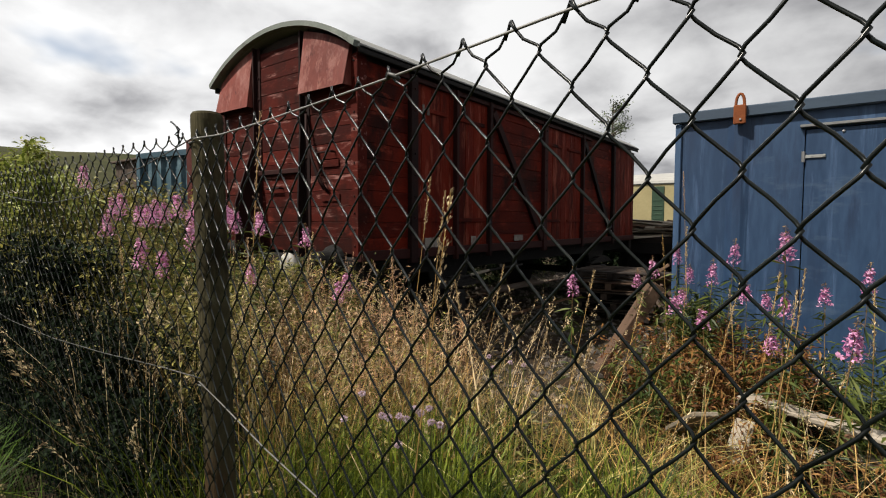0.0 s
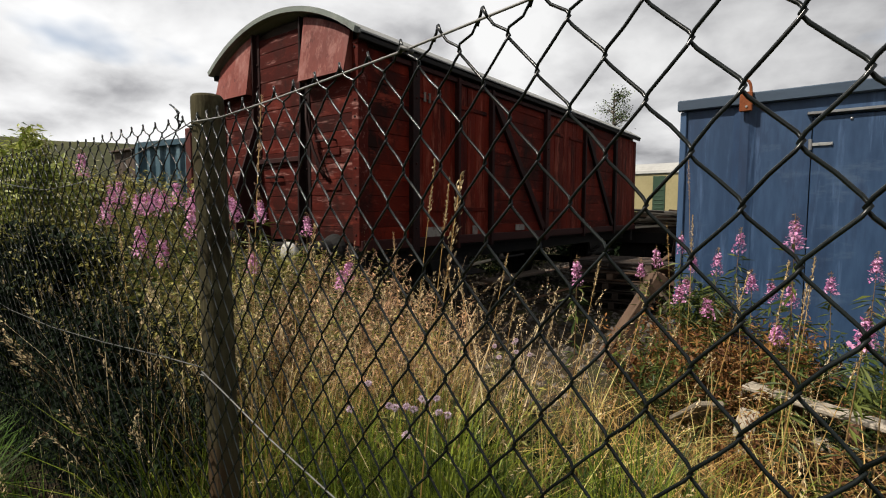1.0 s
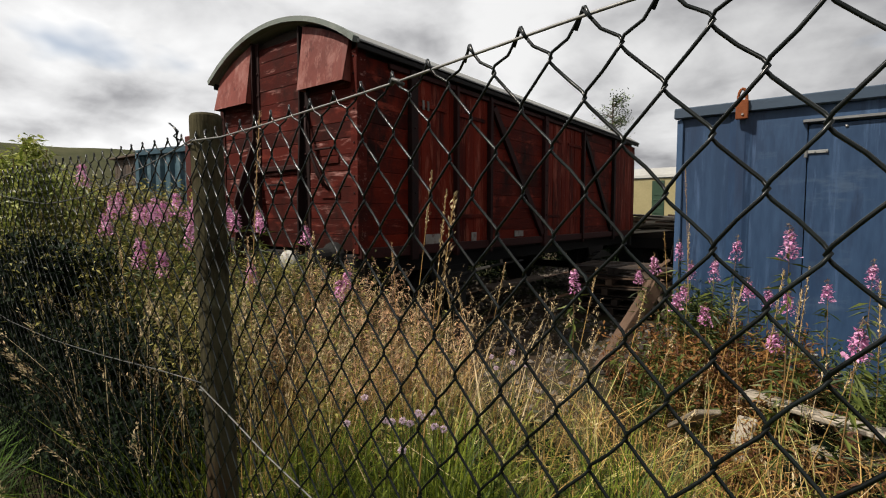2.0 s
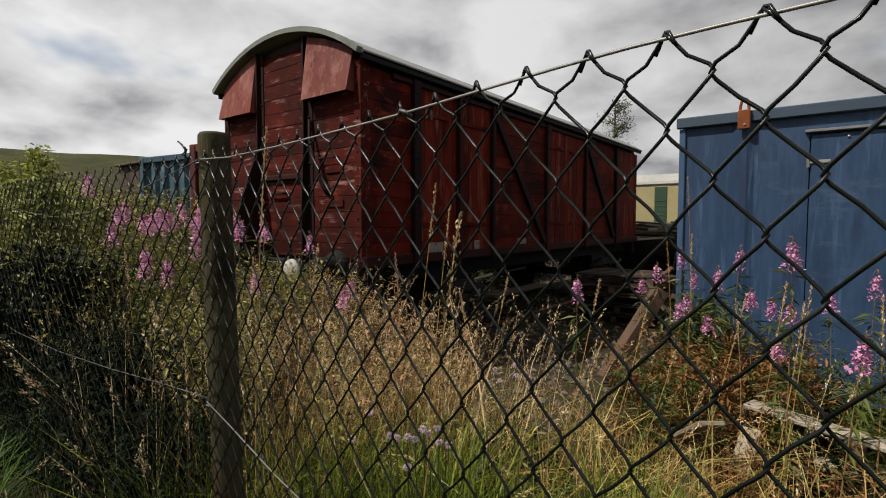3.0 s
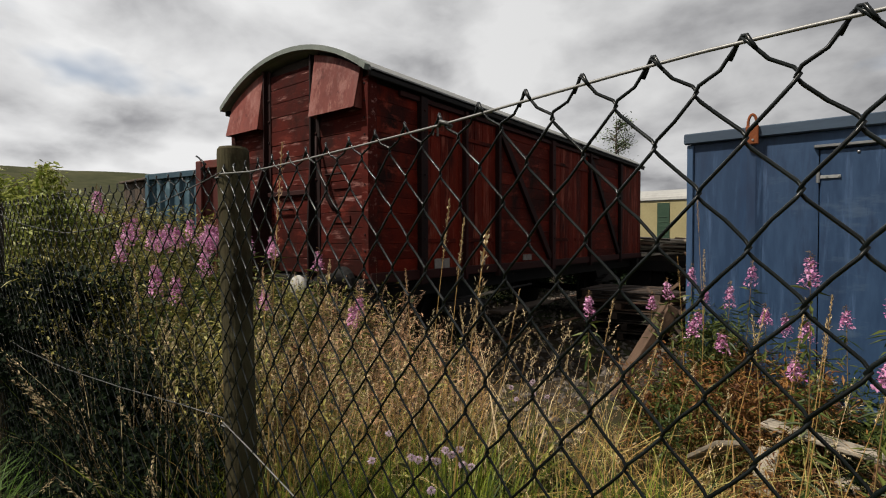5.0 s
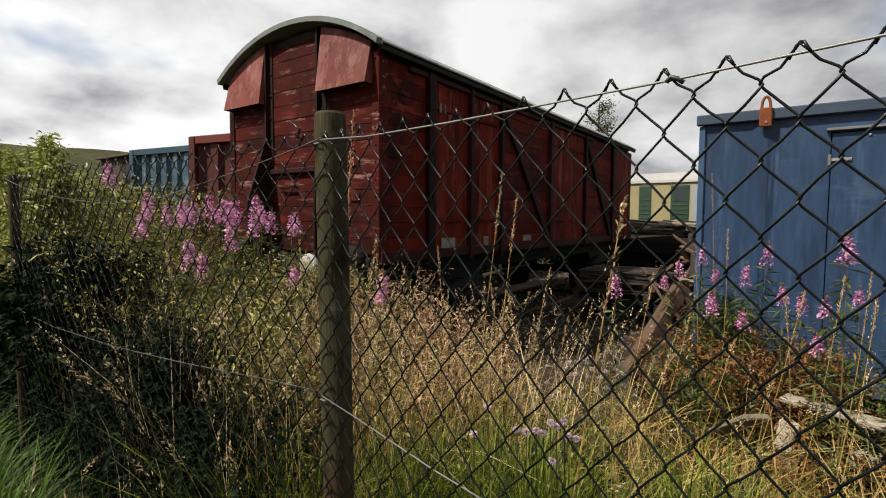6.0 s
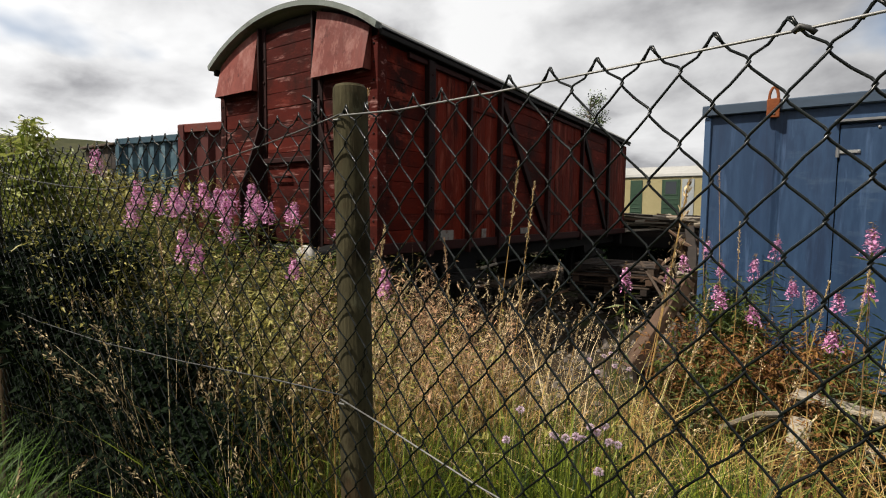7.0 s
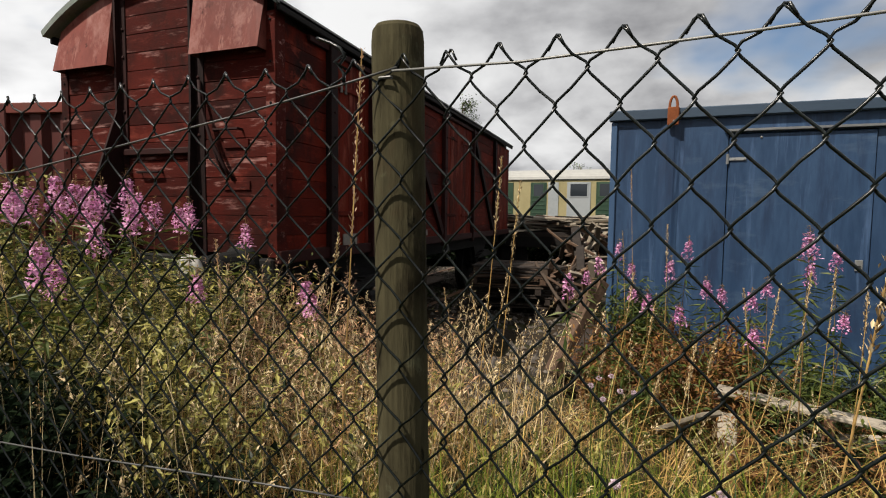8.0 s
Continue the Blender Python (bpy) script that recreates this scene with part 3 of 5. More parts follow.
    # underframe
    for x in (-0.95, 0.95):
        part("solebar", Shape().box(x, VAN_L / 2, 0.96, 0.09, VAN_L - 0.3, 0.22, 0.01), M_BLACK, van)
    part("floor_bearer", Shape().box(0, VAN_L / 2, 1.06, 2.25, VAN_L - 0.3, 0.09, 0.01), M_BLACK, van)
    for yy in (0.13, VAN_L - 0.13):
        part("headstock", Shape().box(0, yy, 0.95, 2.30, 0.14, 0.28, 0.015), M_BLACK, van)
    for x in (-0.87, 0.87):
        for yy, d in ((0.06, -1), (VAN_L - 0.06, 1)):
            m = pose(x, yy, 1.05, 90 if d < 0 else -90, 0, 0)
            buf = part("buffer", Shape().lathe([(0.16, 0), (0.15, 0.04), (0.105, 0.10), (0.09, 0.30), (0.055, 0.305), (0.055, 0.46)], 18, m), M_BLACK, van, smooth=False)
            part("buffer_head", Shape().lathe([(0.05, 0.45), (0.09, 0.49), (0.105, 0.515), (0.10, 0.54), (0.06, 0.558), (0.02, 0.565)], 24, m), M_WHITE if x > 0 and d < 0 else M_BLACK, buf, "pale buffer head" if x > 0 and d < 0 else "", smooth=True)
    part("coupling_hook", Shape().tube([(0, 0.05, 1.0), (0, -0.16, 1.0), (0, -0.24, 1.04), (0, -0.22, 1.10)], 0.03, 8).tube([(0, -0.2, 1.0), (0.04, -0.22, 0.8), (0, -0.24, 0.62)], 0.02, 6), M_BLACK, van)
    for yy in (1.75, 6.55):
        axle = part("wheelset", Shape().tube([(-1.0, yy, 0.47), (1.0, yy, 0.47)], 0.07, 10), M_BLACK, van)
        for x in (-0.72, 0.72):
            prof = [(0.10, -0.07), (0.12, -0.03), (0.38, -0.02), (0.41, -0.06), (0.47, -0.06), (0.47, 0.05), (0.50, 0.055), (0.50, 0.08), (0.38, 0.07), (0.12, 0.03), (0.10, 0.09)]
            part("wheel", Shape().lathe(prof, 32, pose(x, yy, 0.47, 0, -90 if x > 0 else 90, 0)), M_BLACK, axle, smooth=False)
        for x in (-0.98, 0.98):
            part("axle_guard", Shape().add([(x - 0.012, yy - 0.42, 0.9), (x - 0.012, yy + 0.42, 0.9), (x - 0.012, yy + 0.13, 0.3), (x - 0.012, yy - 0.13, 0.3),
                                            (x + 0.012, yy - 0.42, 0.9), (x + 0.012, yy + 0.42, 0.9), (x + 0.012, yy + 0.13, 0.3), (x + 0.012, yy - 0.13, 0.3)],
                                           [(3, 2, 1, 0), (4, 5, 6, 7), (0, 1, 5, 4), (1, 2, 6, 5), (2, 3, 7, 6), (3, 0, 4, 7)]), M_BLACK, van)
            part("axle_box", Shape().box(x + math.copysign(0.10, x), yy, 0.48, 0.18, 0.24, 0.26, 0.03), M_BLACK, van)
            s = Shape()
            for q in range(6):
                s.box(x + math.copysign(0.10, x), yy, 0.66 + q * 0.022, 0.09, 1.15 - q * 0.17, 0.02, 0.003)
            part("leaf_spring", s, M_BLACK, van)
    part("brake_lever", Shape().tube([(1.10, 1.4, 0.72), (1.14, 2.4, 0.80), (1.14, 3.3, 0.82)], 0.016, 6), M_BLACK, van, "brake lever with a worn handle")
    part("lever_handle", Shape().tube([(1.14, 2.0, 0.775), (1.14, 2.4, 0.80)], 0.018, 6), M_TIMBER, van)
    part("step_board", Shape().box(1.12, 3.1, 0.52, 0.20, 1.5, 0.04), M_DARKWOOD, van)
    return van


build_van()


def build_track():
    for x in (-0.75, 0.75):
        out = [(-0.06, -0.15), (0.06, -0.15), (0.06, -0.135), (0.012, -0.12), (0.012, -0.045), (0.035, -0.03), (0.035, -0.004), (0.028, 0.0),
               (-0.028, 0.0), (-0.035, -0.004), (-0.035, -0.03), (-0.012, -0.045), (-0.012, -0.12), (-0.06, -0.135)]
        tagged(part("rail", Shape().prism(out, -1.4, 15), M_RAIL, at=pose(-1.25 + x, 0, 0)), "rusty steel rail under the van", "rail", "rails", "structure")
    one = Shape().box(0, 0, -0.12, 2.5, 0.25, 0.14, 0.012).mesh("sleeper", M_DARKWOOD)
    for i in range(22):
        ob = part("sleeper", one, M_DARKWOOD, at=pose(-1.25, -1.2 + i * 0.72, 0))
        tagged(ob, "dark old timber sleeper", "sleeper", "sleepers", "structure")
    # ballast between the rails and beside them
    n = 5200
    x = rng.uniform(-3.2, 1.9, n)
    y = rng.uniform(-0.6, 11, n)
    s = rng.uniform(0.015, 0.05, n)
    z = np.maximum(ground_height(x, y), -0.04) + s * 0.2
    base = np.array([(1, 0, 0), (-1, 0, 0), (0, 1, 0), (0, -1, 0), (0, 0, 0.8), (0, 0, -0.8)])
    v = np.stack((x, y, z), -1)[:, None] + base[None] * s[:, None, None] * rng.uniform(0.6, 1.3, (n, 6, 1))
    f = np.arange(n)[:, None, None] * 6 + np.array([(0, 2, 4), (2, 1, 4), (1, 3, 4), (3, 0, 4), (2, 0, 5), (1, 2, 5), (3, 1, 5), (0, 3, 5)])[None]
    stuff("ballast", v, f.reshape(-1, 3), M_STONE, "scattered grey-brown track stones", "ballast")


build_track()

# ---- blue steel store ----


def build_store():
    x0, y0, zb, zt = 2.32, 1.57, 0.14, 2.362
    box = thing("storage_container", "blue painted steel storage container with a single door", "container", pose(x0, y0, 0))
    length, deep = 4.87, 2.4
    xd0, xd1, zd0, zd1 = 0.905, 1.90, 0.27, 2.14
    # front sheet in pieces around the door opening, with shallow pressed ribs
    ribs = [0.39, 0.44, 0.50, 0.55]

    def sheet(name, xa, xb, za, zc, rib=None):
        xs = [xa] + [q for q in (rib or []) if xa < q < xb] + [xb]
        prof = []
        for q in xs:
            deepness = -0.022 if rib and rib[1] - 0.001 <= q <= rib[2] + 0.001 else 0.0
            prof.append((q, deepness))
        v = [(q, d, za) for q, d in prof] + [(q, d, zc) for q, d in prof] + [(q, 0.04, za) for q, d in prof] + [(q, 0.04, zc) for q, d in prof]
        n = len(prof)
        f = []
        for i in range(n - 1):
            f += [(i, i + 1, n + i + 1, n + i), (2 * n + i, 3 * n + i, 3 * n + i + 1, 2 * n + i + 1), (n + i, n + i + 1, 3 * n + i + 1, 3 * n + i), (i, 2 * n + i, 2 * n + i + 1, i + 1)]
        f += [(0, n, 3 * n, 2 * n), (n - 1, 3 * n - 1, 4 * n - 1, 2 * n - 1)]
        part(name, Shape().add(v, f), M_BLUE, box)
    sheet("front_panel", 0.0, xd0, zb, zt - 0.09, ribs)
    sheet("front_panel", xd1, length, zb, zt - 0.09, [2.6, 2.65, 2.71, 2.76])
    sheet("front_panel", xd0, xd1, zd1, zt - 0.09)
    sheet("front_panel", xd0, xd1, zb, zd0)
    part("side_panel", Shape().box(0.02, deep / 2 + 0.03, (zb + zt) / 2, 0.04, deep - 0.08, zt - zb - 0.05), M_BLUE, box)
    part("side_panel", Shape().box(length - 0.02, deep / 2 + 0.03, (zb + zt) / 2, 0.04, deep - 0.08, zt - zb - 0.05), M_BLUE, box)
    part("back_panel", Shape().box(length / 2, deep, (zb + zt) / 2, length, 0.04, zt - zb - 0.05), M_BLUE, box)
    part("floor_frame", Shape().box(length / 2, deep / 2, zb + 0.03, length - 0.1, deep - 0.1, 0.05), M_BLUE_TOP, box)
    part("roof", Shape().box(length / 2, deep / 2, zt - 0.02, length + 0.02, deep + 0.03, 0.035, 0.01), M_BLUE_TOP, box)
    part("roof_rail", Shape().box(length / 2, -0.022, zt - 0.045, length + 0.05, 0.055, 0.088, 0.008), M_BLUE_TOP, box, "darker blue top rail")
    part("corner_post", Shape().box(0.02, -0.006, (zb + zt - 0.09) / 2, 0.05, 0.03, zt - zb - 0.1, 0.006), M_BLUE, box)
    part("bottom_rail", Shape().box(length / 2, -0.012, zb + 0.05, length, 0.04, 0.10, 0.006), M_BLUE_TOP, box)
    door = part("door", Shape().box((xd0 + xd1) / 2, 0.005, (zd0 + zd1) / 2, xd1 - xd0 - 0.016, 0.04, zd1 - zd0 - 0.016, 0.005), M_BLUE, box, "blue steel door with pale scuffs")
    part("door_gap", Shape().box((xd0 + xd1) / 2, 0.034, (zd0 + zd1) / 2, xd1 - xd0, 0.012, zd1 - zd0, 0.002), M_BLACK, box)
    part("drip_strip", Shape().box((xd0 + xd1) / 2 + 0.02, -0.022, zd1 + 0.018, xd1 - xd0 + 0.10, 0.05, 0.022, 0.004), M_ZINC, box, "pale galvanised drip strip over the door")
    for zz in (1.93, 0.40):
        hin = part("hinge", Shape().box(xd0 + 0.065, -0.022, zz, 0.13, 0.008, 0.024, 0.003), M_ZINC, door, "worn pale strap hinge")
        part("hinge_pin", Shape().lathe([(0.012, -0.04), (0.012, 0.04)], 10, pose(xd0 - 0.004, -0.024, zz)), M_ZINC, hin)
        for q in (0.05, 0.12):
            part("bolt", Shape().lathe([(0.007, 0), (0.005, 0.006)], 8, pose(xd0 + q, -0.026, zz, 90, 0, 0)), M_ZINC, hin)
    lock = part("lock_plate", Shape().box(xd1 - 0.075, -0.02, 1.10, 0.05, 0.012, 0.085, 0.004), M_ZINC, door, "small bright lock plate")
    part("key_hole", Shape().box(xd1 - 0.075, -0.028, 1.085, 0.022, 0.008, 0.03, 0.002), M_BLACK, lock)
    for q, zz in ((xd0 + 0.23, zd1 - 0.04), (xd1 - 0.35, zd1 - 0.04)):
        part("rivet", Shape().lathe([(0.011, 0), (0.009, 0.006), (0.003, 0.008)], 8, pose(q, -0.016, zz, 90, 0, 0)), M_ZINC, door)
    # rusty lifting lug with an eye, bolted on the top rail
    lug = part("lifting_lug", Shape().box(0, 0, -0.045, 0.088, 0.028, 0.15, 0.006, pose(0.48, -0.068, 2.335)), M_RUST, box, "rusty orange lifting lug with an eye")
    part("eye", Shape().tube([(0.03 * math.cos(a), 0, 0.032 + (0.085 if math.sin(a) > 0 else 0.0) * math.sin(a)) for a in np.linspace(0, math.pi, 11)], 0.011, 8, pose(0.48, -0.066, 2.335)), M_RUST, lug)
    part("bolt", Shape().lathe([(0.010, 0), (0.008, 0.008)], 8, pose(0.485, -0.082, 2.25, 90, 0, 0)), M_ZINC, lug)
    # bearers under the box
    for q in (0.3, 2.4, 4.6):
        part("bearer", Shape().box(q, deep / 2, 0.055, 0.22, deep - 0.1, 0.20), M_DARKWOOD, box)


build_store()

# ---- chain-link fence ----
HIGH = 0.085
CORNER = Vector((2.159, -2.529))
RIGHT = Vector((0.98746, -0.15789))


def wire_shape(name, flip, rows, seed, pitch):
    """One zigzag wire of the netting, from its twisted tip down; x runs from its knuckle line to the next."""
    r = random.Random(seed)
    pts = []
    half = pitch / 2
    reach = 0.0016
    # the cut end hooks over the neighbour's tip
    pts += [(-0.0105, 0.0036, -0.0135), (-0.0072, 0.0036, -0.0070), (-0.0040, 0.0030, -0.0005), (-reach * 0.2, 0.0, 0.0012), (0.0042, -0.0024, -0.0040), (half / 2, -0.0022, -HIGH / 4)]
    for i in range(1, rows):
        right = i % 2 == 1
        x = half + reach if right else -reach
        z = 0.006 - i * HIGH / 2 + r.uniform(-0.0012, 0.0012)
        side = 1 if right else -1
        inner = x - side * 0.0045
        pts += [(inner, 0.0022 * side, z + 0.0065), (x, 0, z), (inner, -0.0022 * side, z - 0.0065)]
        nx = -reach if right else half + reach
        bow = r.uniform(-0.0012, 0.0012)
        pts.append(((x + nx) / 2 + bow, -0.0022 * side, z - HIGH / 4))
    if flip:
        pts = [(half - x, -y, z) for x, y, z in pts]
    return Shape().tube(pts, 0.00165, 6).mesh(name, M_WIRE, True)


def build_fence():
    fence = thing("chain_link_fence", "green coated chain-link fence on round timber posts", "fence", pose(CORNER.x, CORNER.y, 0))
    rows = 37
    # the netting's pitch differs a little on the two sides of the post
    for d, count, pitch in ((1, 62, 0.0705), (-1, 65, 0.0728)):
        kinds = [[wire_shape("netting_wire", flip, rows, k, pitch) for k in (1, 2, 3)] for flip in (False, True)]
        for i in range(count):
            j = i if d > 0 else -1 - i
            s = (0.0805 if d > 0 else 0.086) + j * pitch / 2
            if s > 0:
                x, y = RIGHT * (s + 0.003 * max(0, min((s - 1.0) / 0.12, 1)))
                top = 1.654 - 0.013 * min(s / 0.5, 1) - 0.004 * max(0, min((s - 1.0) / 0.12, 1))
                ang = math.degrees(math.atan2(RIGHT.y, RIGHT.x))
            else:
                x, y = s, 0.0
                top = 1.659 + 0.003 * math.sin(s * 3) + 0.002 * math.sin(s * 11)
                ang = 0.0
            # the netting is pulled a little askew farther along
            slant = -2.0 * max(0, min((s - 0.30) / 0.40, 1))
            bulge = -0.004 * abs(math.sin(s * 4.1))
            part("netting_wire", random.Random(i).choice(kinds[j % 2]), M_WIRE, fence, at=pose(x, y + bulge, top, 0, slant, ang))
    # line wires threaded through the netting
    def line(points, r=0.0016):
        part("line_wire", Shape().tube([(x - CORNER.x, y - CORNER.y, z) for x, y, z in points], r, 6), M_LINE, fence, "galvanised line wire", smooth=True)

    def right(dist, z, off=-0.004):
        p = CORNER + RIGHT * dist
        return (p.x, p.y + off, z)
    line([right(0.0, 1.638), right(0.18, 1.626), right(0.41, 1.624), right(0.6, 1.625), right(0.8, 1.627), right(0.9, 1.630), right(0.97, 1.632), right(1.04, 1.634), right(1.11, 1.635), right(1.18, 1.634), right(1.25, 1.632), right(1.3, 1.632), right(1.8, 1.633), right(2.35, 1.640)])
    line([(2.166, -2.533, 1.642), (2.08, -2.533, 1.625), (1.9, -2.533, 1.593), (1.667, -2.533, 1.558), (1.4, -2.533, 1.518), (1.15, -2.533, 1.505), (1.0, -2.533, 1.502), (0.72, -2.533, 1.520),
          (0.43, -2.533, 1.545), (0.2, -2.533, 1.570), (-0.05, -2.533, 1.615), (-0.18, -2.531, 1.64)])
    line([right(0.0, 1.030), right(0.16, 1.013), right(0.38, 0.986), right(0.62, 0.968), right(1.2, 0.965), right(2.35, 1.0)])
    line([(2.166, -2.533, 1.040), (1.93, -2.533, 1.028), (1.53, -2.533, 1.000), (1.0, -2.533, 0.974), (0.4, -2.533, 0.970), (-0.18, -2.531, 1.00)])
    # clips on the top line wire
    for q, z in ((0.798, 1.627),):
        p = RIGHT * q
        part("wire_clip", Shape().tube([(p.x - 0.007, p.y - 0.005, z - 0.002), (p.x - 0.002, p.y - 0.008, z + 0.003), (p.x + 0.006, p.y - 0.005, z), (p.x + 0.012, p.y - 0.003, z - 0.005)], 0.0030, 6), M_LINE, fence, smooth=True)
    part("tying_wire", Shape().tube([(-0.072, -0.006, 1.628), (-0.073, -0.004, 1.640), (-0.082, -0.003, 1.652), (-0.070, -0.006, 1.662), (-0.076, -0.008, 1.673), (-0.092, -0.006, 1.682), (-0.110, -0.004, 1.690), (-0.116, -0.004, 1.692)], 0.0024, 6)
         .tube([(-0.070, -0.002, 1.646), (-0.086, -0.008, 1.656), (-0.072, -0.002, 1.668), (-0.088, -0.003, 1.678)], 0.0020, 6), M_WIRE, fence, smooth=True)
    # round posts with weathered tops
    def post(name, x, y, top, r, lean):
        prof = [(r * 1.05, -0.12), (r * 1.02, top * 0.5), (r, top - 0.02), (r * 0.97, top - 0.006), (r * 0.86, top), (r * 0.3, top + 0.003)]
        s = Shape().lathe(prof, 28)
        s.v = [(a + 0.0025 * noise.noise(Vector((a * 30, b * 30, c * 3))), b + 0.0025 * noise.noise(Vector((a * 30 + 7, b * 30, c * 3))), c) for a, b, c in s.v]
        ob = part(name, s, M_POST, fence, "round weathered timber post", at=pose(x - CORNER.x, y - CORNER.y, 0, 0.4, lean, 0))
        for zz in (1.63, 1.02):
            part("staple", Shape().tube([(-0.008, -r - 0.001, zz), (-0.008, -r - 0.007, zz), (0.008, -r - 0.007, zz), (0.008, -r - 0.001, zz)], 0.0018, 5), M_LINE, ob)
    post("post", 2.178, -2.480, 1.708, 0.0375, -1.0)
    post("post", -0.19, -2.495, 1.665, 0.022, 0.6)
    end = CORNER + RIGHT * 2.35
    post("post", end.x, end.y + 0.05, 1.70, 0.04, 0)


build_fence()

# ---- things farther off ----


def build_far_container(name, label, at, length, mat, high=2.6):
    box = thing(name, label, "container", at)
    s = Shape()
    # corrugated long side facing the yard
    n = int(length / 0.28)
    prof = []
    for i in range(n):
        x = i * length / n
        w = length / n
        prof += [(x, 0.0), (x + 0.36 * w, 0.0), (x + 0.5 * w, 0.060), (x + 0.86 * w, 0.060)]
    prof.append((length, 0.0))
    v = [(x, d, 0.12) for x, d in prof] + [(x, d, high - 0.10) for x, d in prof]
    k = len(prof)
    part("side_wall", Shape().add(v, [(i, i + 1, k + i + 1, k + i) for i in range(k - 1)]), mat, box)
    part("core", Shape().box(length / 2, 1.24, high / 2 + 0.02, length - 0.06, 2.30, high - 0.16), mat, box)
    part("top_rail", Shape().box(length / 2, 0.0, high - 0.05, length, 0.08, 0.11, 0.008), mat, box)
    part("bottom_rail", Shape().box(length / 2, 0.0, 0.08, length, 0.08, 0.15, 0.008), mat, box)
    for x in (0.05, length - 0.05):
        part("corner_post", Shape().box(x, 0.0, high / 2, 0.12, 0.10, high, 0.01), mat, box)
    part("roof", Shape().box(length / 2, 1.22, high - 0.03, length, 2.40, 0.04, 0.008), mat, box)
    return box


build_far_container("shipping_container", "faded turquoise corrugated shipping container", pose(-7.2, 1.05, 0.10, 0, 0, 9.4), 2.6, M_BOXBLUE)
build_far_container("shipping_container", "rust-red corrugated shipping container beside the van", pose(-3.75, 0.34, -0.05, 0, 0, 12), 1.05, M_BOXRED)


def build_hut():
    """A dark boarded hut that closes the view past the end of the container."""
    hut = thing("timber_hut", "dark weathered timber hut behind the containers", "hut", pose(-12.7, 3.0, 0))
    for i in range(10):
        part("wall_board", Shape().box(-0.9 + i * 0.2, 0, 1.55, 0.19, 0.04, 3.1, 0.006), M_DARKWOOD, hut)
    part("wall", Shape().box(0, 1.0, 1.55, 1.96, 1.9, 3.1, 0.01), M_DARKWOOD, hut)
    part("roof", Shape().box(0, 0.95, 3.14, 2.1, 2.2, 0.06, 0.01), M_DARKWOOD, hut)


build_hut()


def build_coach():
    coach = thing("railway_coach", "cream and green railway coach with a white roof", "railway coach", pose(-14, 22, 0))
    length = 21.0
    part("body", Shape().box(length / 2, 1.3, 2.20, length, 2.6, 2.2, 0.05), M_CREAM, coach)
    ring = [(2.75 * math.sin(a) * 0.5, 3.25 + 0.55 * math.cos(a)) for a in np.linspace(-math.pi / 2, math.pi / 2, 15)]
    part("roof", Shape().prism(ring, 0, length, pose(0, 1.3, 0, 0, 0, -90)), M_COACHROOF, coach, "white curved roof")
    part("gutter", Shape().box(length / 2, -0.03, 3.24, length, 0.05, 0.05), M_GREYPANEL, coach)
    part("skirt", Shape().box(length / 2, 0.0, 1.2, length, 0.06, 0.35), M_GREEN, coach, "dull green lower panel")
    for x, w, mat in ((2.0, 0.8, M_GREEN), (3.8, 0.8, M_GREEN), (5.6, 0.8, M_GREEN), (7.4, 0.8, M_GREEN), (9.2, 0.8, M_GREEN), (10.85, 0.55, M_GREEN), (12.38, 0.78, M_GREEN), (13.1, 0.5, M_GREYPANEL),
                      (14.3, 1.1, M_GREYPANEL), (15.55, 0.9, M_GREEN), (17.2, 0.8, M_GREEN), (19, 0.8, M_GREEN)):
        d = part("door_panel", Shape().box(x, -0.012, 2.18, w, 0.04, 1.85), mat, coach)
        if w > 0.6:
            win = part("window", Shape().box(x, -0.03, 2.72, w - 0.2, 0.03, 0.70), mat, d)
            part("pane", Shape().box(x, -0.046, 2.72, w - 0.32, 0.012, 0.58), M_GLASS, win)
        if mat is M_GREEN:
            for zz in (1.6, 1.8, 2.0, 2.2, 2.45):
                part("louvre", Shape().box(x, -0.038, zz, w - 0.16, 0.024, 0.05), M_GREEN, d)
    for x in (3, 5.2, 15.8, 18):
        part("wheel", Shape().lathe([(0.1, 0), (0.45, 0.0), (0.45, 0.10), (0.1, 0.12)], 20, pose(x, 0.45, 0.45, 90, 0, 0)), M_BLACK, coach)
    part("underframe", Shape().box(length / 2, 1.3, 0.85, length - 0.5, 2.2, 0.4), M_BLACK, coach)


build_coach()


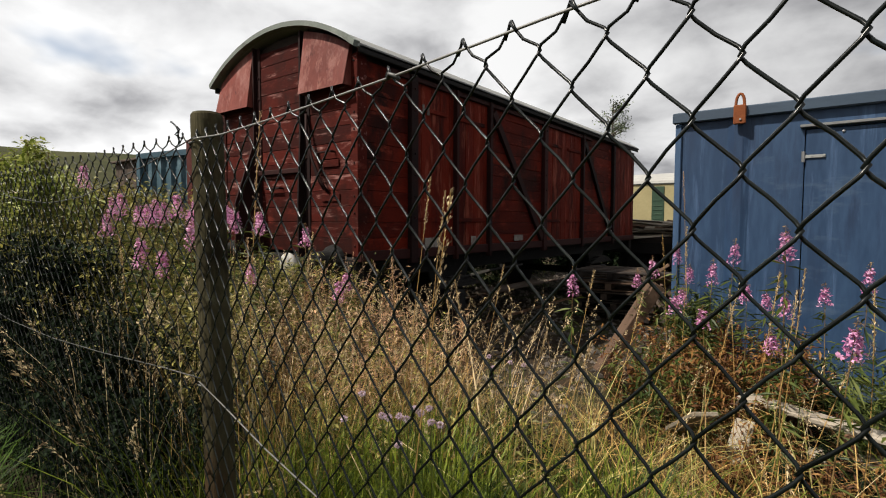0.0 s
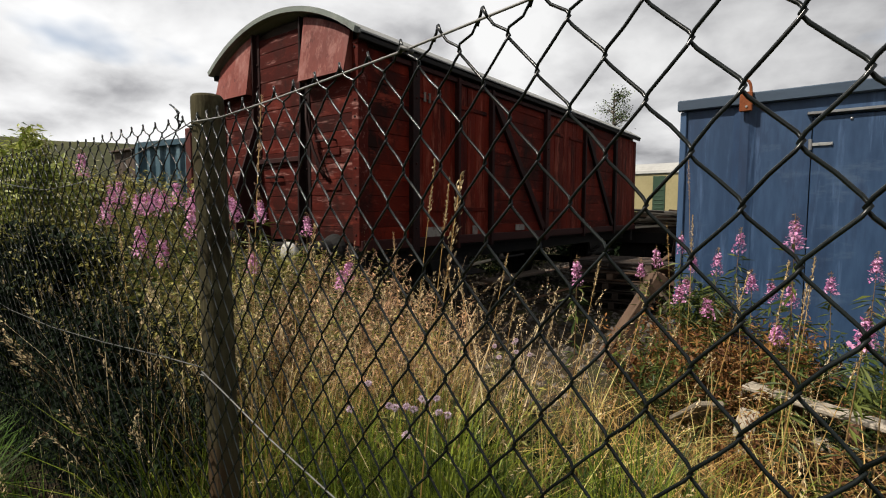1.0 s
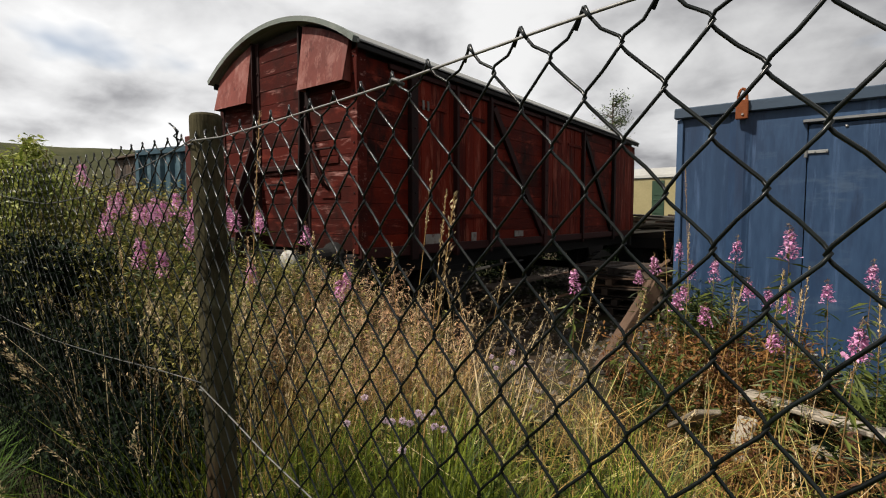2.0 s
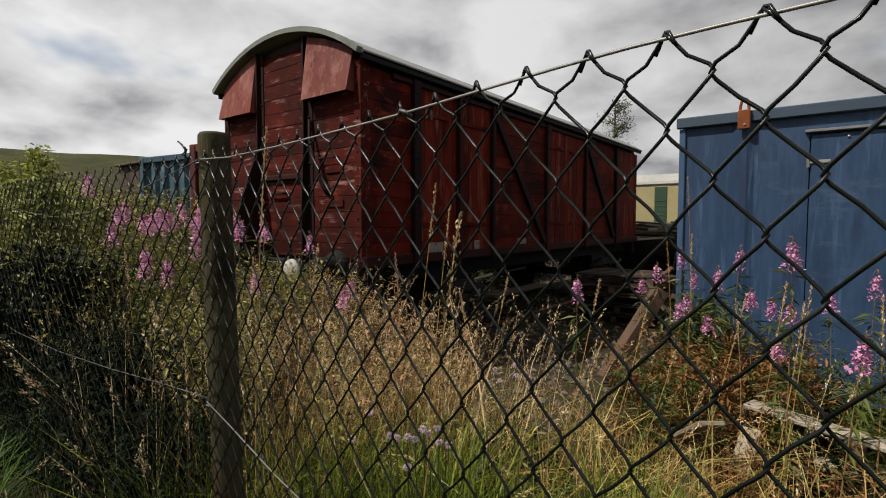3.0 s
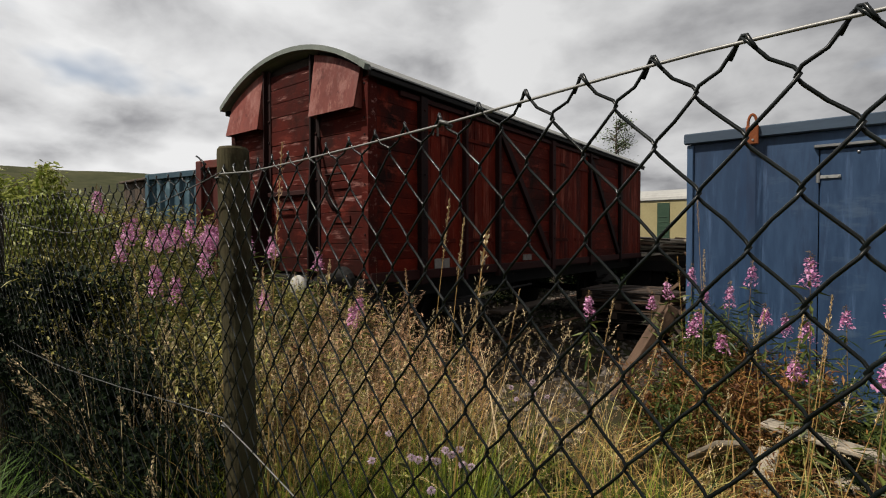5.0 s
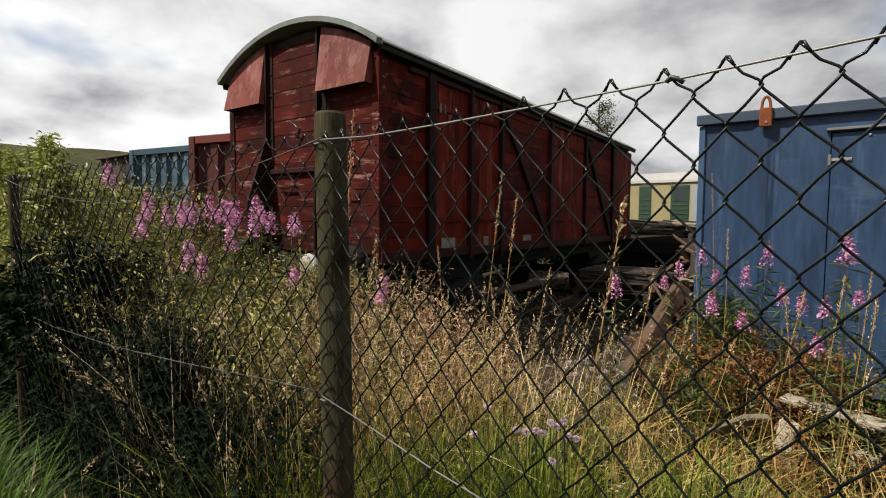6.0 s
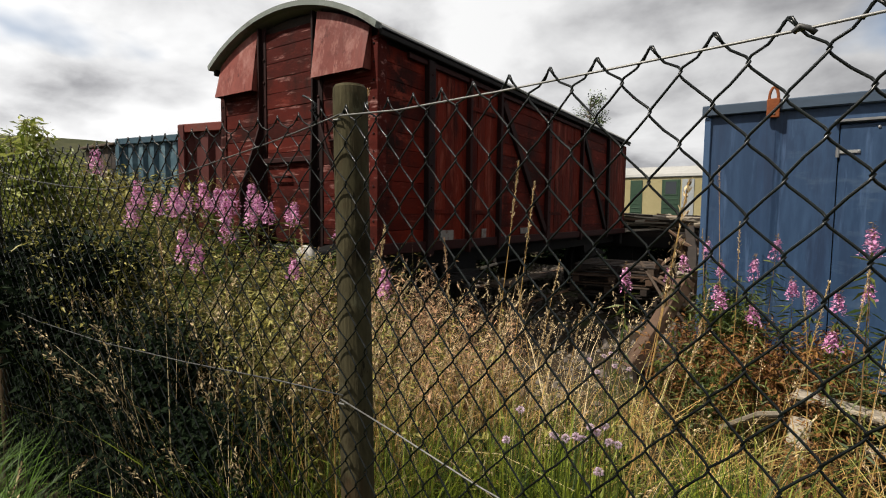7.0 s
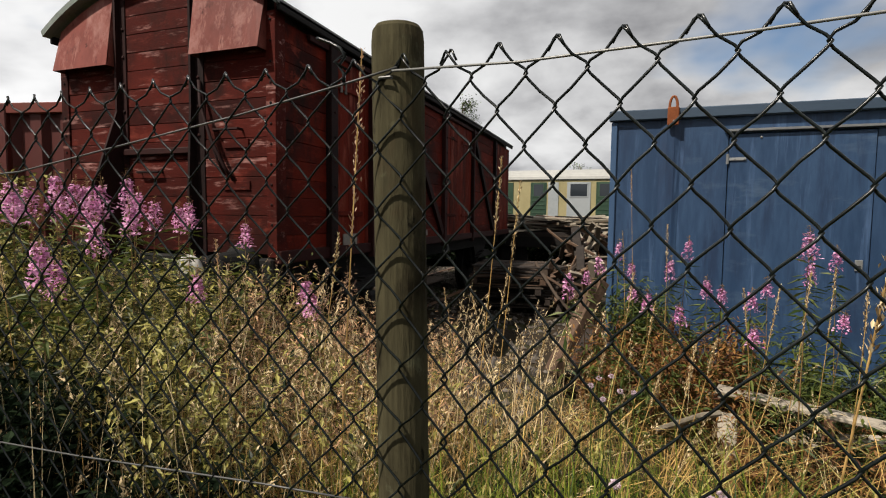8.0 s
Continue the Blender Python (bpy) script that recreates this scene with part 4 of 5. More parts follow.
def build_flat_wagon():
    wag = thing("flat_wagon", "low dark flat wagon beyond the van", "wagon", pose(0.9, 9.9, 0))
    part("deck", Shape().box(0, 0, 1.02, 3.4, 2.2, 0.12), M_DARKWOOD, wag)
    part("solebar", Shape().box(0, -1.05, 0.84, 3.4, 0.08, 0.25), M_BLACK, wag)
    part("solebar", Shape().box(0, 1.05, 0.84, 3.4, 0.08, 0.25), M_BLACK, wag)
    for x in (-1.1, 1.1):
        part("wheel", Shape().lathe([(0.1, 0), (0.45, 0), (0.45, 0.1), (0.1, 0.12)], 20, pose(x, -0.75, 0.45, 90, 0, 0)), M_BLACK, wag)
        part("axle_guard", Shape().box(x, -0.98, 0.5, 0.35, 0.05, 0.6), M_BLACK, wag)
    r = random.Random(12)
    load = thing("timber_stack", "untidy stack of silvered scrap boards on the wagon", "timber", pose(0.9, 9.9, 1.08))
    for i in range(84):
        ln = r.uniform(0.5, 2.3)
        m = pose(r.uniform(-1.0, 1.0), r.uniform(-1.15, 0.4), 0.03 + (i // 12) * 0.045 + r.uniform(0, 0.05), r.uniform(-14, 14), r.uniform(-7, 7), r.uniform(-26, 26))
        part("board", Shape().box(0, 0, 0, ln, r.uniform(0.05, 0.20), r.uniform(0.02, 0.055), 0.004, m), r.choice((M_TIMBER, M_TIMBER, M_TIMBER, M_BROWN, M_DARKWOOD)), load)
    for i in range(14):
        m = pose(r.uniform(0.3, 1.3), r.uniform(-1.5, -1.15), r.uniform(-0.75, 0.25), r.uniform(-60, 60), r.uniform(-60, 60), r.uniform(0, 180))
        part("board", Shape().box(0, 0, 0, r.uniform(0.4, 1.1), 0.1, 0.04, 0.004, m), M_TIMBER if r.random() < 0.5 else M_BROWN, load)


build_flat_wagon()


def build_pallet(at, group="stacked pallets", mat=None):
    pal = thing("pallet", "weathered grey wooden pallet", "pallet", at, group)
    mat = mat or M_TIMBER
    for x in (-0.45, -0.225, 0, 0.225, 0.45):
        part("deck_board", Shape().box(0, x, 0.125, 1.15, 0.11, 0.02, 0.003), mat, pal)
    for x in (-0.5, 0, 0.5):
        part("bearer", Shape().box(x, 0, 0.065, 0.09, 1.0, 0.09, 0.004), mat, pal)
    for x in (-0.4, 0, 0.4):
        part("base_board", Shape().box(0, x, 0.01, 1.15, 0.1, 0.018, 0.003), mat, pal)
    return pal


for i in range(5):
    build_pallet(pose(0.80 + 0.06 * math.sin(i * 2), 4.6 + 0.06 * math.cos(i), -0.02 + i * 0.150, 0, 0, 8 + 7 * math.sin(i * 3)), mat=M_BROWN if i == 3 else M_DARKWOOD)


def build_heap():
    """Broken boards thrown in a pile beside the container."""
    r = random.Random(31)
    heap = thing("scrap_heap", "jumbled heap of broken boards beside the container", "timber", pose(1.72, 4.9, 0))
    for i in range(64):
        a, d = r.uniform(0, 6.283), r.uniform(0, 0.55)
        z = r.uniform(0.02, 1.15) * (1 - d * 0.9)
        m = pose(math.cos(a) * d, math.sin(a) * d * 2, z, r.uniform(-40, 40), r.uniform(-65, 65), r.uniform(0, 180))
        part("broken_board", Shape().box(0, 0, 0, r.uniform(0.25, 0.8), r.uniform(0.05, 0.14), r.uniform(0.018, 0.05), 0.004, m), r.choice((M_TIMBER, M_BROWN, M_BROWN, M_DARKWOOD)), heap)


build_heap()


def board_thing(name, label, category, size, at, mat, group=""):
    ob = part(name, Shape().box(0, 0, 0, *size, 0.006), mat, at=at)
    return tagged(ob, label, category, group)


def rod(a, b):
    """A pose whose x axis runs from a to b, at the middle."""
    a, b = Vector(a), Vector(b)
    q = (b - a).to_track_quat("X", "Z")
    return Matrix.Translation((a + b) / 2) @ q.to_matrix().to_4x4()


board_thing("timber_beam", "brown timber baulk leaning against the container", "timber", (0.86, 0.12, 0.10), rod((1.93, 0.85, 0.16), (2.30, 1.22, 0.96)), M_BROWN)
board_thing("timber_beam", "dark old sleeper end lying in the weeds", "timber", (0.95, 0.24, 0.14), rod((2.05, 1.0, 0.10), (2.22, 1.9, 0.30)), M_DARKWOOD)
for k, (a, b, w, lab) in enumerate((((3.02, 0.30, 0.40), (3.95, 0.02, 0.36), 0.13, "silvered board lying across old timbers"),
                                    ((2.98, 0.44, 0.31), (3.7, 0.36, 0.30), 0.12, "silvered board in the weeds"),
                                    ((3.03, -0.06, 0.12), (3.06, 0.16, 0.30), 0.10, "short grey board propped on end"),
                                    ((3.35, 0.18, 0.18), (4.2, 0.30, 0.24), 0.15, "grey weathered board near the container"),
                                    ((2.72, 0.05, 0.20), (2.92, -0.22, 0.42), 0.14, "pale broken board among dry grass"))):
    board_thing("scrap_board", lab, "timber", ((Vector(b) - Vector(a)).length, w, 0.028), rod(a, b), M_TIMBER, "scrap boards by the container")
board_thing("rusty_stake", "short rusty iron stake under the boards", "stake", (0.36, 0.05, 0.05), rod((3.50, 0.0, 0.02), (3.53, 0.06, 0.37)), M_RAIL)

# ---- plants ----


def ragged(x, y, scale=1.6, seed=0.0):
    return np.array([noise.noise(Vector((a * scale + seed, b * scale, seed))) for a, b in zip(x, y)])


def meadow(name, n, box, h, w, lean, mat, label, keep=None, seed=0.0):
    x = rng.uniform(box[0], box[1], n)
    y = rng.uniform(box[2], box[3], n)
    edge = np.minimum(np.minimum(x - box[0], box[1] - x), box[3] - y)
    k = ragged(x, y, 2.6, seed) + rng.normal(0, 0.16, n) - 0.5 * np.clip(1 - edge / 0.5, 0, 1) > -0.10
    if keep is not None:
        k &= keep(x, y)
    x, y = x[k], y[k]
    n = len(x)
    hh = rng.uniform(h[0], h[1], n) * (1 + 0.35 * ragged(x, y, 2.4, seed + 5))
    v, f, tips = blades(x, y, hh, rng.uniform(w[0], w[1], n), np.abs(rng.normal(lean, lean * 0.6, n)))
    stuff(name, v, f, mat, label, "grass")


def plumes(name, n, box, h, mat, label, head=(0.09, 0.20), full=32, lean=0.26, keep=None, size=0.016):
    """Flowering grass: thin stalks, each with a loose head of small spikelets."""
    x = rng.uniform(box[0], box[1], n)
    y = rng.uniform(box[2], box[3], n)
    k = ragged(x, y, 3.2, 17.0) + rng.normal(0, 0.14, n) > -0.06
    if keep is not None:
        k &= keep(x, y)
    x, y = x[k], y[k]
    n = len(x)
    hh = rng.uniform(h[0], h[1], n)
    v, f, tips = blades(x, y, hh, np.full(n, 0.0028), np.abs(rng.normal(lean, lean * 0.5, n)))
    v4 = v.reshape(n, 4, 2, 3).mean(2)
    v.reshape(n, 4, 2, 3)[:, 3] = v4[:, 3][:, None] + (v.reshape(n, 4, 2, 3)[:, 2] - v4[:, 2][:, None]) * 0.6
    d = tips - v4[:, 2]
    d /= np.linalg.norm(d, axis=1)[:, None]
    hl = rng.uniform(head[0], head[1], n)
    s = rng.uniform(-0.8, 1.0, (n, full))
    fat = 0.0055 * np.clip(1 - s * 0.7, 0.2, 1)
    c = tips[:, None] + d[:, None] * (hl[:, None] * 0.5 * s)[..., None] + rng.normal(0, 1, (n, full, 3)) * fat[..., None]
    along = np.repeat(d, full, 0)
    lots = join((v, f), leaves(c.reshape(-1, 3), size, 0.30, 0.4, along))
    stuff(name, *lots, mat, label, "grass")


def weeds(name, n, box, h, mat, label, leaf=0.05, per=34, slim=0.32, keep=None, low=0.12, top_at=None, parent=None):
    """Leafy stems standing close together."""
    x = rng.uniform(box[0], box[1], n)
    y = rng.uniform(box[2], box[3], n)
    if keep is not None:
        k = keep(x, y)
        x, y = x[k], y[k]
        n = len(x)
    hh = rng.uniform(h[0], h[1], n) if top_at is None else top_at(x, y) * rng.uniform(0.72, 1.08, n)
    v, f, tips = blades(x, y, hh, np.full(n, 0.006), np.abs(rng.normal(0.12, 0.1, n)))
    mid = v.reshape(n, 4, 2, 3).mean(2)
    s = rng.uniform(low, 1.0, (n, per)) ** 0.8 * 3
    i = np.minimum(s.astype(int), 2)
    t = (s - i)[..., None]
    row = np.arange(n)[:, None]
    c = mid[row, i] * (1 - t) + mid[row, i + 1] * t
    c += rng.normal(0, 0.022, c.shape)
    lots = join((v, f), leaves(c.reshape(-1, 3), leaf, slim, 0.5))
    return stuff(name, *lots, mat, label, "weeds", parent)


FENCE_Y = -2.545


def beyond(x, y):
    """On the yard's side of the fence, clear of the netting."""
    return np.where(x < 2.2, y > -2.46, y > -2.43 - (x - 2.2) * 0.207)


def outside_van(x, y):
    return ~((x > -2.5) & (x < -0.05) & (y > 0.0))


def golden(x, y):
    """The stretch where dry grass has taken over from the green weeds."""
    return beyond(x, y) & (x > 0.75 + 1.5 * (-1.6 - y)) & (y < 0.1 - 0.6 * np.clip(x - 0.6, 0, 2))


def build_grass():
    meadow("lush_grass", 29700, (-4.5, 2.0, -4.0, -2.57), (0.18, 0.46), (0.004, 0.008), 0.55, M_LUSH, "lush green verge grass in front of the fence")
    meadow("verge_grass", 32000, (-9.0, 9.0, -8.0, -2.5), (0.06, 0.20), (0.004, 0.009), 0.6, M_LUSH, "short green verge grass along the path", keep=lambda x, y: y < -2.62 - np.clip(x - 2.2, 0, 9) * 0.165)
    meadow("green_grass", 21000, (1.3, 4.6, -2.5, -1.25), (0.34, 0.72), (0.003, 0.0085), 0.5, M_GRASS, "tall fine green grass behind the fence", keep=beyond, seed=2.0)
    meadow("low_grass", 15000, (1.4, 4.6, -1.5, -0.3), (0.12, 0.30), (0.0022, 0.0048), 0.6, M_GRASS, "low yellowing green grass", seed=2.5)
    meadow("outer_grass", 14000, (3.8, 9.0, -3.4, 1.5), (0.15, 0.45), (0.004, 0.008), 0.55, M_GRASS, "yellowing grass along the fence line", keep=lambda x, y: beyond(x, y), seed=5.0)
    meadow("dry_grass", 5200, (-0.4, 2.2, -2.0, 0.3), (0.34, 0.76), (0.003, 0.007), 0.6, M_STRAW, "tall dry straw-coloured grass", keep=lambda x, y: beyond(x, y) & outside_van(x, y) & (y > -2.2 + 0.35 * (x - 0.5)) & (y < 0.1 - 0.75 * np.clip(x - 0.6, 0, 1)), seed=6.0)
    meadow("dry_grass", 4800, (1.9, 4.6, -0.7, 0.9), (0.14, 0.38), (0.003, 0.0065), 0.85, M_STRAW, "flattened golden grass before the container", keep=lambda x, y: (x < 3.1) | (rng.uniform(0, 1, len(x)) < 0.35), seed=9.0)
    meadow("tangled_grass", 900, (2.0, 4.4, -1.7, 0.1), (0.3, 0.75), (0.003, 0.0085), 0.95, M_STRAW, "long straw blades bent over the green grass", keep=beyond, seed=3.0)
    meadow("bent_blades", 400, (1.5, 4.3, -2.2, 0.2), (0.45, 0.85), (0.004, 0.009), 1.0, M_BENT, "broad bleached blades arching over the grass", keep=beyond, seed=13.0)
    meadow("bent_blades", 450, (0.5, 2.2, -1.6, -0.1), (0.6, 1.0), (0.005, 0.009), 0.7, M_SEED, "broad bleached blades among the dead weeds", keep=lambda x, y: outside_van(x, y) & (y < 0.1 - 0.6 * np.clip(x - 0.6, 0, 2)), seed=14.0)
    meadow("verge_tufts", 9000, (-2.2, 0.95, -2.95, -2.57), (0.22, 0.50), (0.005, 0.010), 0.6, M_LUSH, "long green tufts at the foot of the netting", seed=15.0)
    meadow("yard_grass", 6000, (-5, 2.4, -0.6, 12), (0.08, 0.30), (0.003, 0.006), 0.6, M_GRASS, "thin scattered grass in the yard", keep=lambda x, y: outside_van(x, y) & ~((x > -0.1) & (y > -0.2)), seed=4.0)
    meadow("rough_grass", 21600, (-9.5, 0.4, -2.4, 1.2), (0.35, 0.9), (0.004, 0.008), 0.4, M_GRASS, "rank green grass along the fence", keep=lambda x, y: beyond(x, y) & outside_van(x, y), seed=8.0)
    plumes("flowering_grass", 560, (0.2, 2.5, -1.7, 0.4), (0.5, 0.96), M_SEED, "dry flowering grass with bleached heads", keep=lambda x, y: beyond(x, y) & outside_van(x, y) & (y < 0.1 - 0.75 * np.clip(x - 0.6, 0, 1)))
    plumes("flowering_grass", 150, (1.3, 3.9, -2.3, 0.6), (0.4, 0.75), M_SEED, "dry flowering grass heads above the green", keep=beyond, lean=0.4)
    plumes("flowering_grass", 380, (0.1, 2.0, -2.30, -1.2), (0.7, 1.10), M_SEED, "bleached grass heads among the weeds", keep=beyond)
    meadow("dry_stems", 3000, (0.0, 2.05, -2.32, -1.4), (0.45, 0.98), (0.003, 0.006), 0.34, M_STRAW, "dry upright stems among the weeds behind the netting", keep=beyond, seed=11.0)
    plumes("flowering_grass", 90, (0.2, 1.85, -2.46, -2.28), (0.6, 1.08), M_SEED, "pale stems leaning against the netting", keep=beyond, lean=0.3)
    meadow("dry_grass", 3600, (0.2, 2.0, -1.75, -0.3), (0.35, 0.78), (0.003, 0.007), 0.7, M_STRAW, "golden tangle of dry grass before the van", keep=golden, seed=21.0)
    meadow("pale_stems", 420, (0.30, 1.95, -2.45, -2.0), (0.62, 1.15), (0.0026, 0.0048), 0.24, M_SEED, "tall bleached stems behind the netting", keep=beyond, seed=23.0)
    meadow("leaning_stalks", 75, (0.6, 2.0, -2.3, -1.1), (0.75, 1.2), (0.003, 0.0055), 0.55, M_SEED, "long pale stalks leaning over the weeds", keep=beyond, seed=24.0)
    plumes("flowering_grass", 260, (-0.7, 0.75, -1.15, -0.15), (0.75, 1.18), M_PLUME, "pinkish grass plumes round the van's buffers", keep=outside_van, full=40)
    plumes("flowering_grass", 120, (0.9, 2.5, -1.1, -0.2), (0.70, 1.12), M_SEED, "thin arching grass heads before the dark underframe", lean=0.42, head=(0.10, 0.22))
    plumes("flowering_grass", 50, (-3.0, 1.9, -3.0, -2.6), (0.3, 0.5), M_SEED, "bleached grass heads on the verge", lean=0.5)


build_grass()


def tall_stalk(name, foot, tip, label, head=0.22, mat=None, thick=0.0024, fat=0.007, full=130):
    """One tall stalk with a long narrow head."""
    foot, tip = Vector(foot), Vector(tip)
    ob = thing(name, label, "grass stalk", Matrix.Translation(foot), "tall grass stalks")
    d = tip - foot
    bow = d.cross(Vector((0, 0, 1))).normalized() * 0.03
    pts = [d * t + bow * math.sin(math.pi * t) for t in np.linspace(0, 1, 8)]
    part("stalk", Shape().tube(pts, [thick * (1 - 0.5 * t) for t in np.linspace(0, 1, 8)], 5), M_STRAW, ob)
    u = (pts[-1] - pts[-2]).normalized()
    s = rng.uniform(0, 1, full)
    c = np.array(pts[-1])[None] - np.array(u)[None] * (head * s)[:, None] + rng.normal(0, 1, (full, 3)) * (fat * np.clip(np.sin(s * 2.6 + 0.3), 0.2, 1))[:, None] * 0.6
    v, f = leaves(c, 0.014, 0.30, 0.3, np.repeat(np.array(u)[None], full, 0))
    stuff("seed_head", v, f, mat or M_SEED, "", "", ob)


def gz(x, y):
    return float(ground_height(np.array([x]), np.array([y]))[0])


for foot, tip, head, mat in (
        ((1.93, -1.62), (2.06, -1.48, 1.64), 0.26, M_SEED), ((1.99, -1.50), (2.12, -1.46, 1.56), 0.30, M_SEED), ((2.62, -2.30), (2.80, -2.33, 1.50), 0.24, M_SEED),
        ((1.86, -2.22), (1.93, -2.20, 1.79), 0.42, M_PLUME), ((2.30, -0.9), (2.50, -0.75, 1.20), 0.20, M_SEED), ((2.02, -1.1), (1.80, -0.95, 1.12), 0.18, M_SEED),
        ((2.85, -0.75), (3.10, -0.60, 1.16), 0.24, M_SEED), ((3.15, -1.0), (3.32, -0.85, 1.18), 0.26, M_SEED), ((3.05, -0.4), (3.02, -0.3, 1.10), 0.2, M_SEED),
        ((1.25, -1.9), (1.10, -1.75, 1.35), 0.22, M_PLUME), ((1.45, -1.85), (1.58, -1.72, 1.38), 0.2, M_SEED), ((0.75, -2.2), (0.62, -2.15, 1.38), 0.2, M_SEED),
        ((1.55, -1.2), (1.42, -1.05, 1.30), 0.22, M_PLUME), ((2.45, -1.5), (2.70, -1.25, 1.02), 0.2, M_SEED), ((1.7, -0.7), (1.9, -0.6, 1.18), 0.22, M_SEED),
        ((2.0, -1.0), (2.15, -0.95, 0.98), 0.15, M_SEED), ((2.2, -1.15), (2.40, -1.05, 0.95), 0.14, M_SEED), ((1.75, -0.9), (1.62, -0.8, 1.08), 0.16, M_SEED), ((2.35, -1.2), (2.60, -1.15, 0.88), 0.13, M_SEED),
        ((2.75, -1.0), (3.02, -0.95, 0.86), 0.15, M_SEED), ((1.9, -1.35), (2.15, -1.3, 0.97), 0.14, M_SEED), ((2.6, -0.8), (2.85, -0.7, 0.92), 0.16, M_SEED), ((3.2, -0.9), (3.5, -0.85, 0.98), 0.16, M_SEED),
        ((2.57, 1.1), (2.486, 1.1, 1.82), 0.30, M_PLUME), ((3.20, -0.55), (3.33, -0.5, 1.24), 0.30, M_SEED), ((3.06, -0.6), (3.24, -0.5, 1.22), 0.30, M_SEED), ((3.50, -0.85), (3.542, -0.8, 1.22), 0.28, M_SEED), ((2.66, 0.2), (2.70, 0.25, 1.40), 0.25, M_SEED), ((2.50, 0.7), (2.44, 0.72, 1.35), 0.3, M_STRAW), ((2.40, -0.55), (2.62, -0.35, 1.05), 0.22, M_SEED)):
    tall_stalk("grass_stalk", (*foot, gz(*foot) - 0.02), tip, "tall dry grass stalk with a narrow seed head", head, mat)


def build_weeds():
    def tall(x, y):
        return np.where(x < -0.35, 1.36, np.clip(1.12 - 0.12 * x, 0.7, 1.2)) - 0.1 * (y + 1.7)
    weeds("tall_weeds", 1750, (-2.4, 1.75, -2.42, -1.0), (0.8, 1.3), M_WEED, "dense olive-green weeds behind the netting", 0.034, 72, 0.30, keep=lambda x, y: beyond(x, y) & (y > np.where(x > 0.05, -2.14, np.where(x > -0.3, -2.05, -2.25))) & ((x < 0.85 + 1.5 * (-1.6 - y)) | (rng.uniform(0, 1, len(x)) < 0.10)), top_at=tall)
    weeds("dead_weeds", 210, (0.0, 1.75, -1.6, -0.25), (0.45, 0.96), M_DRYLEAF, "dead tan weeds with curled leaves", 0.042, 52, 0.20, keep=lambda x, y: outside_van(x, y) & (y < 0.1 - 0.6 * np.clip(x - 0.6, 0, 2)))
    weeds("dead_weeds", 26, (0.35, 1.35, -1.2, -0.35), (0.85, 1.16), M_DRYLEAF, "tall dead docks with curled pinkish tan leaves", 0.046, 60, 0.20, low=0.45, keep=lambda x, y: y < 0.1 - 0.6 * np.clip(x - 0.6, 0, 2))
    weeds("green_sprigs", 90, (0.4, 2.4, -1.9, -0.5), (0.35, 0.7), M_WEED, "olive sprigs among the dry grass", 0.045, 30, 0.3)
    weeds("green_sprigs", 60, (-0.35, 0.25, -2.40, -2.08), (0.9, 1.34), M_WEED, "olive sprigs rising out of the nettles", 0.045, 40, 0.3, low=0.4)
    # the shade inside the weeds is put into the colour of these nettles
    weeds("dark_weeds", 380, (-0.30, 0.14, -2.44, -2.14), (0.6, 1.28), M_SHADELEAF, "dark shaded nettle bank against the fence", 0.060, 60, 0.55, keep=beyond, low=0.03)
    weeds("dark_weeds", 460, (0.12, 1.05, -2.42, -2.10), (0.42, 0.92), M_SHADELEAF, "dark nettles under the weeds", 0.038, 64, 0.5, keep=beyond, low=0.03)
    weeds("dark_weeds", 220, (1.05, 1.55, -2.42, -2.06), (0.30, 0.75), M_SHADELEAF, "dark low nettles beside the fence post", 0.036, 56, 0.5, keep=beyond, low=0.03)
    weeds("dark_weeds", 300, (-2.2, -0.4, -2.46, -2.2), (0.4, 1.0), M_SHADELEAF, "dark nettles past the fence end", 0.07, 46, 0.55, low=0.03)
    # low leaves added to paint the shaded gaps under the dry grass
    weeds("dark_weeds", 260, (0.7, 2.4, -1.7, -0.35), (0.14, 0.40), M_SHADELEAF, "dark low leaves between the dry grass", 0.045, 40, 0.4, low=0.03, keep=lambda x, y: y < 0.1 - 0.5 * np.clip(x - 0.6, 0, 2))
    # two made-up rows that keep light out from under the van and wagon
    weeds("shaded_weeds", 420, (-3.6, -2.62, -0.5, 10.5), (0.8, 1.35), M_SHADELEAF, "dark nettles along the far side of the van", 0.10, 60, 0.55, low=0.03)
    weeds("shaded_weeds", 500, (-3.5, 4.2, 11.3, 12.2), (0.8, 1.15), M_SHADELEAF, "dark nettles beyond the flat wagon", 0.14, 50, 0.6, low=0.02)
    weeds("scrub", 900, (-6.5, -2.7, -1.6, 0.0), (1.55, 2.0), M_WEED, "rank green scrub before the far containers", 0.07, 40, 0.4, low=0.3)
    weeds("russet_weeds", 210, (2.2, 3.3, 0.15, 1.40), (0.35, 0.76), M_RUSSET, "russet dying willowherb before the container", 0.06, 40, 0.24)
    weeds("russet_weeds", 190, (2.95, 4.4, -0.6, 0.55), (0.16, 0.42), M_RUSSET, "low russet weeds among the scrap boards", 0.045, 34, 0.24)
    # near-black leaves added in place of the shade between the boards
    weeds("dark_weeds", 120, (3.0, 4.5, -0.4, 0.9), (0.12, 0.34), M_SHADELEAF, "dark low weeds among the scrap boards", 0.05, 40, 0.4)
    weeds("green_weeds", 45, (2.36, 2.75, 1.05, 1.45), (0.7, 1.0), M_HERBLEAF, "tall green leafy stems at the container corner", 0.07, 46, 0.2)
    weeds("green_weeds", 130, (2.2, 4.3, 0.0, 1.45), (0.3, 0.70), M_HERBLEAF, "green leafy stems before the container", 0.07, 40, 0.22)
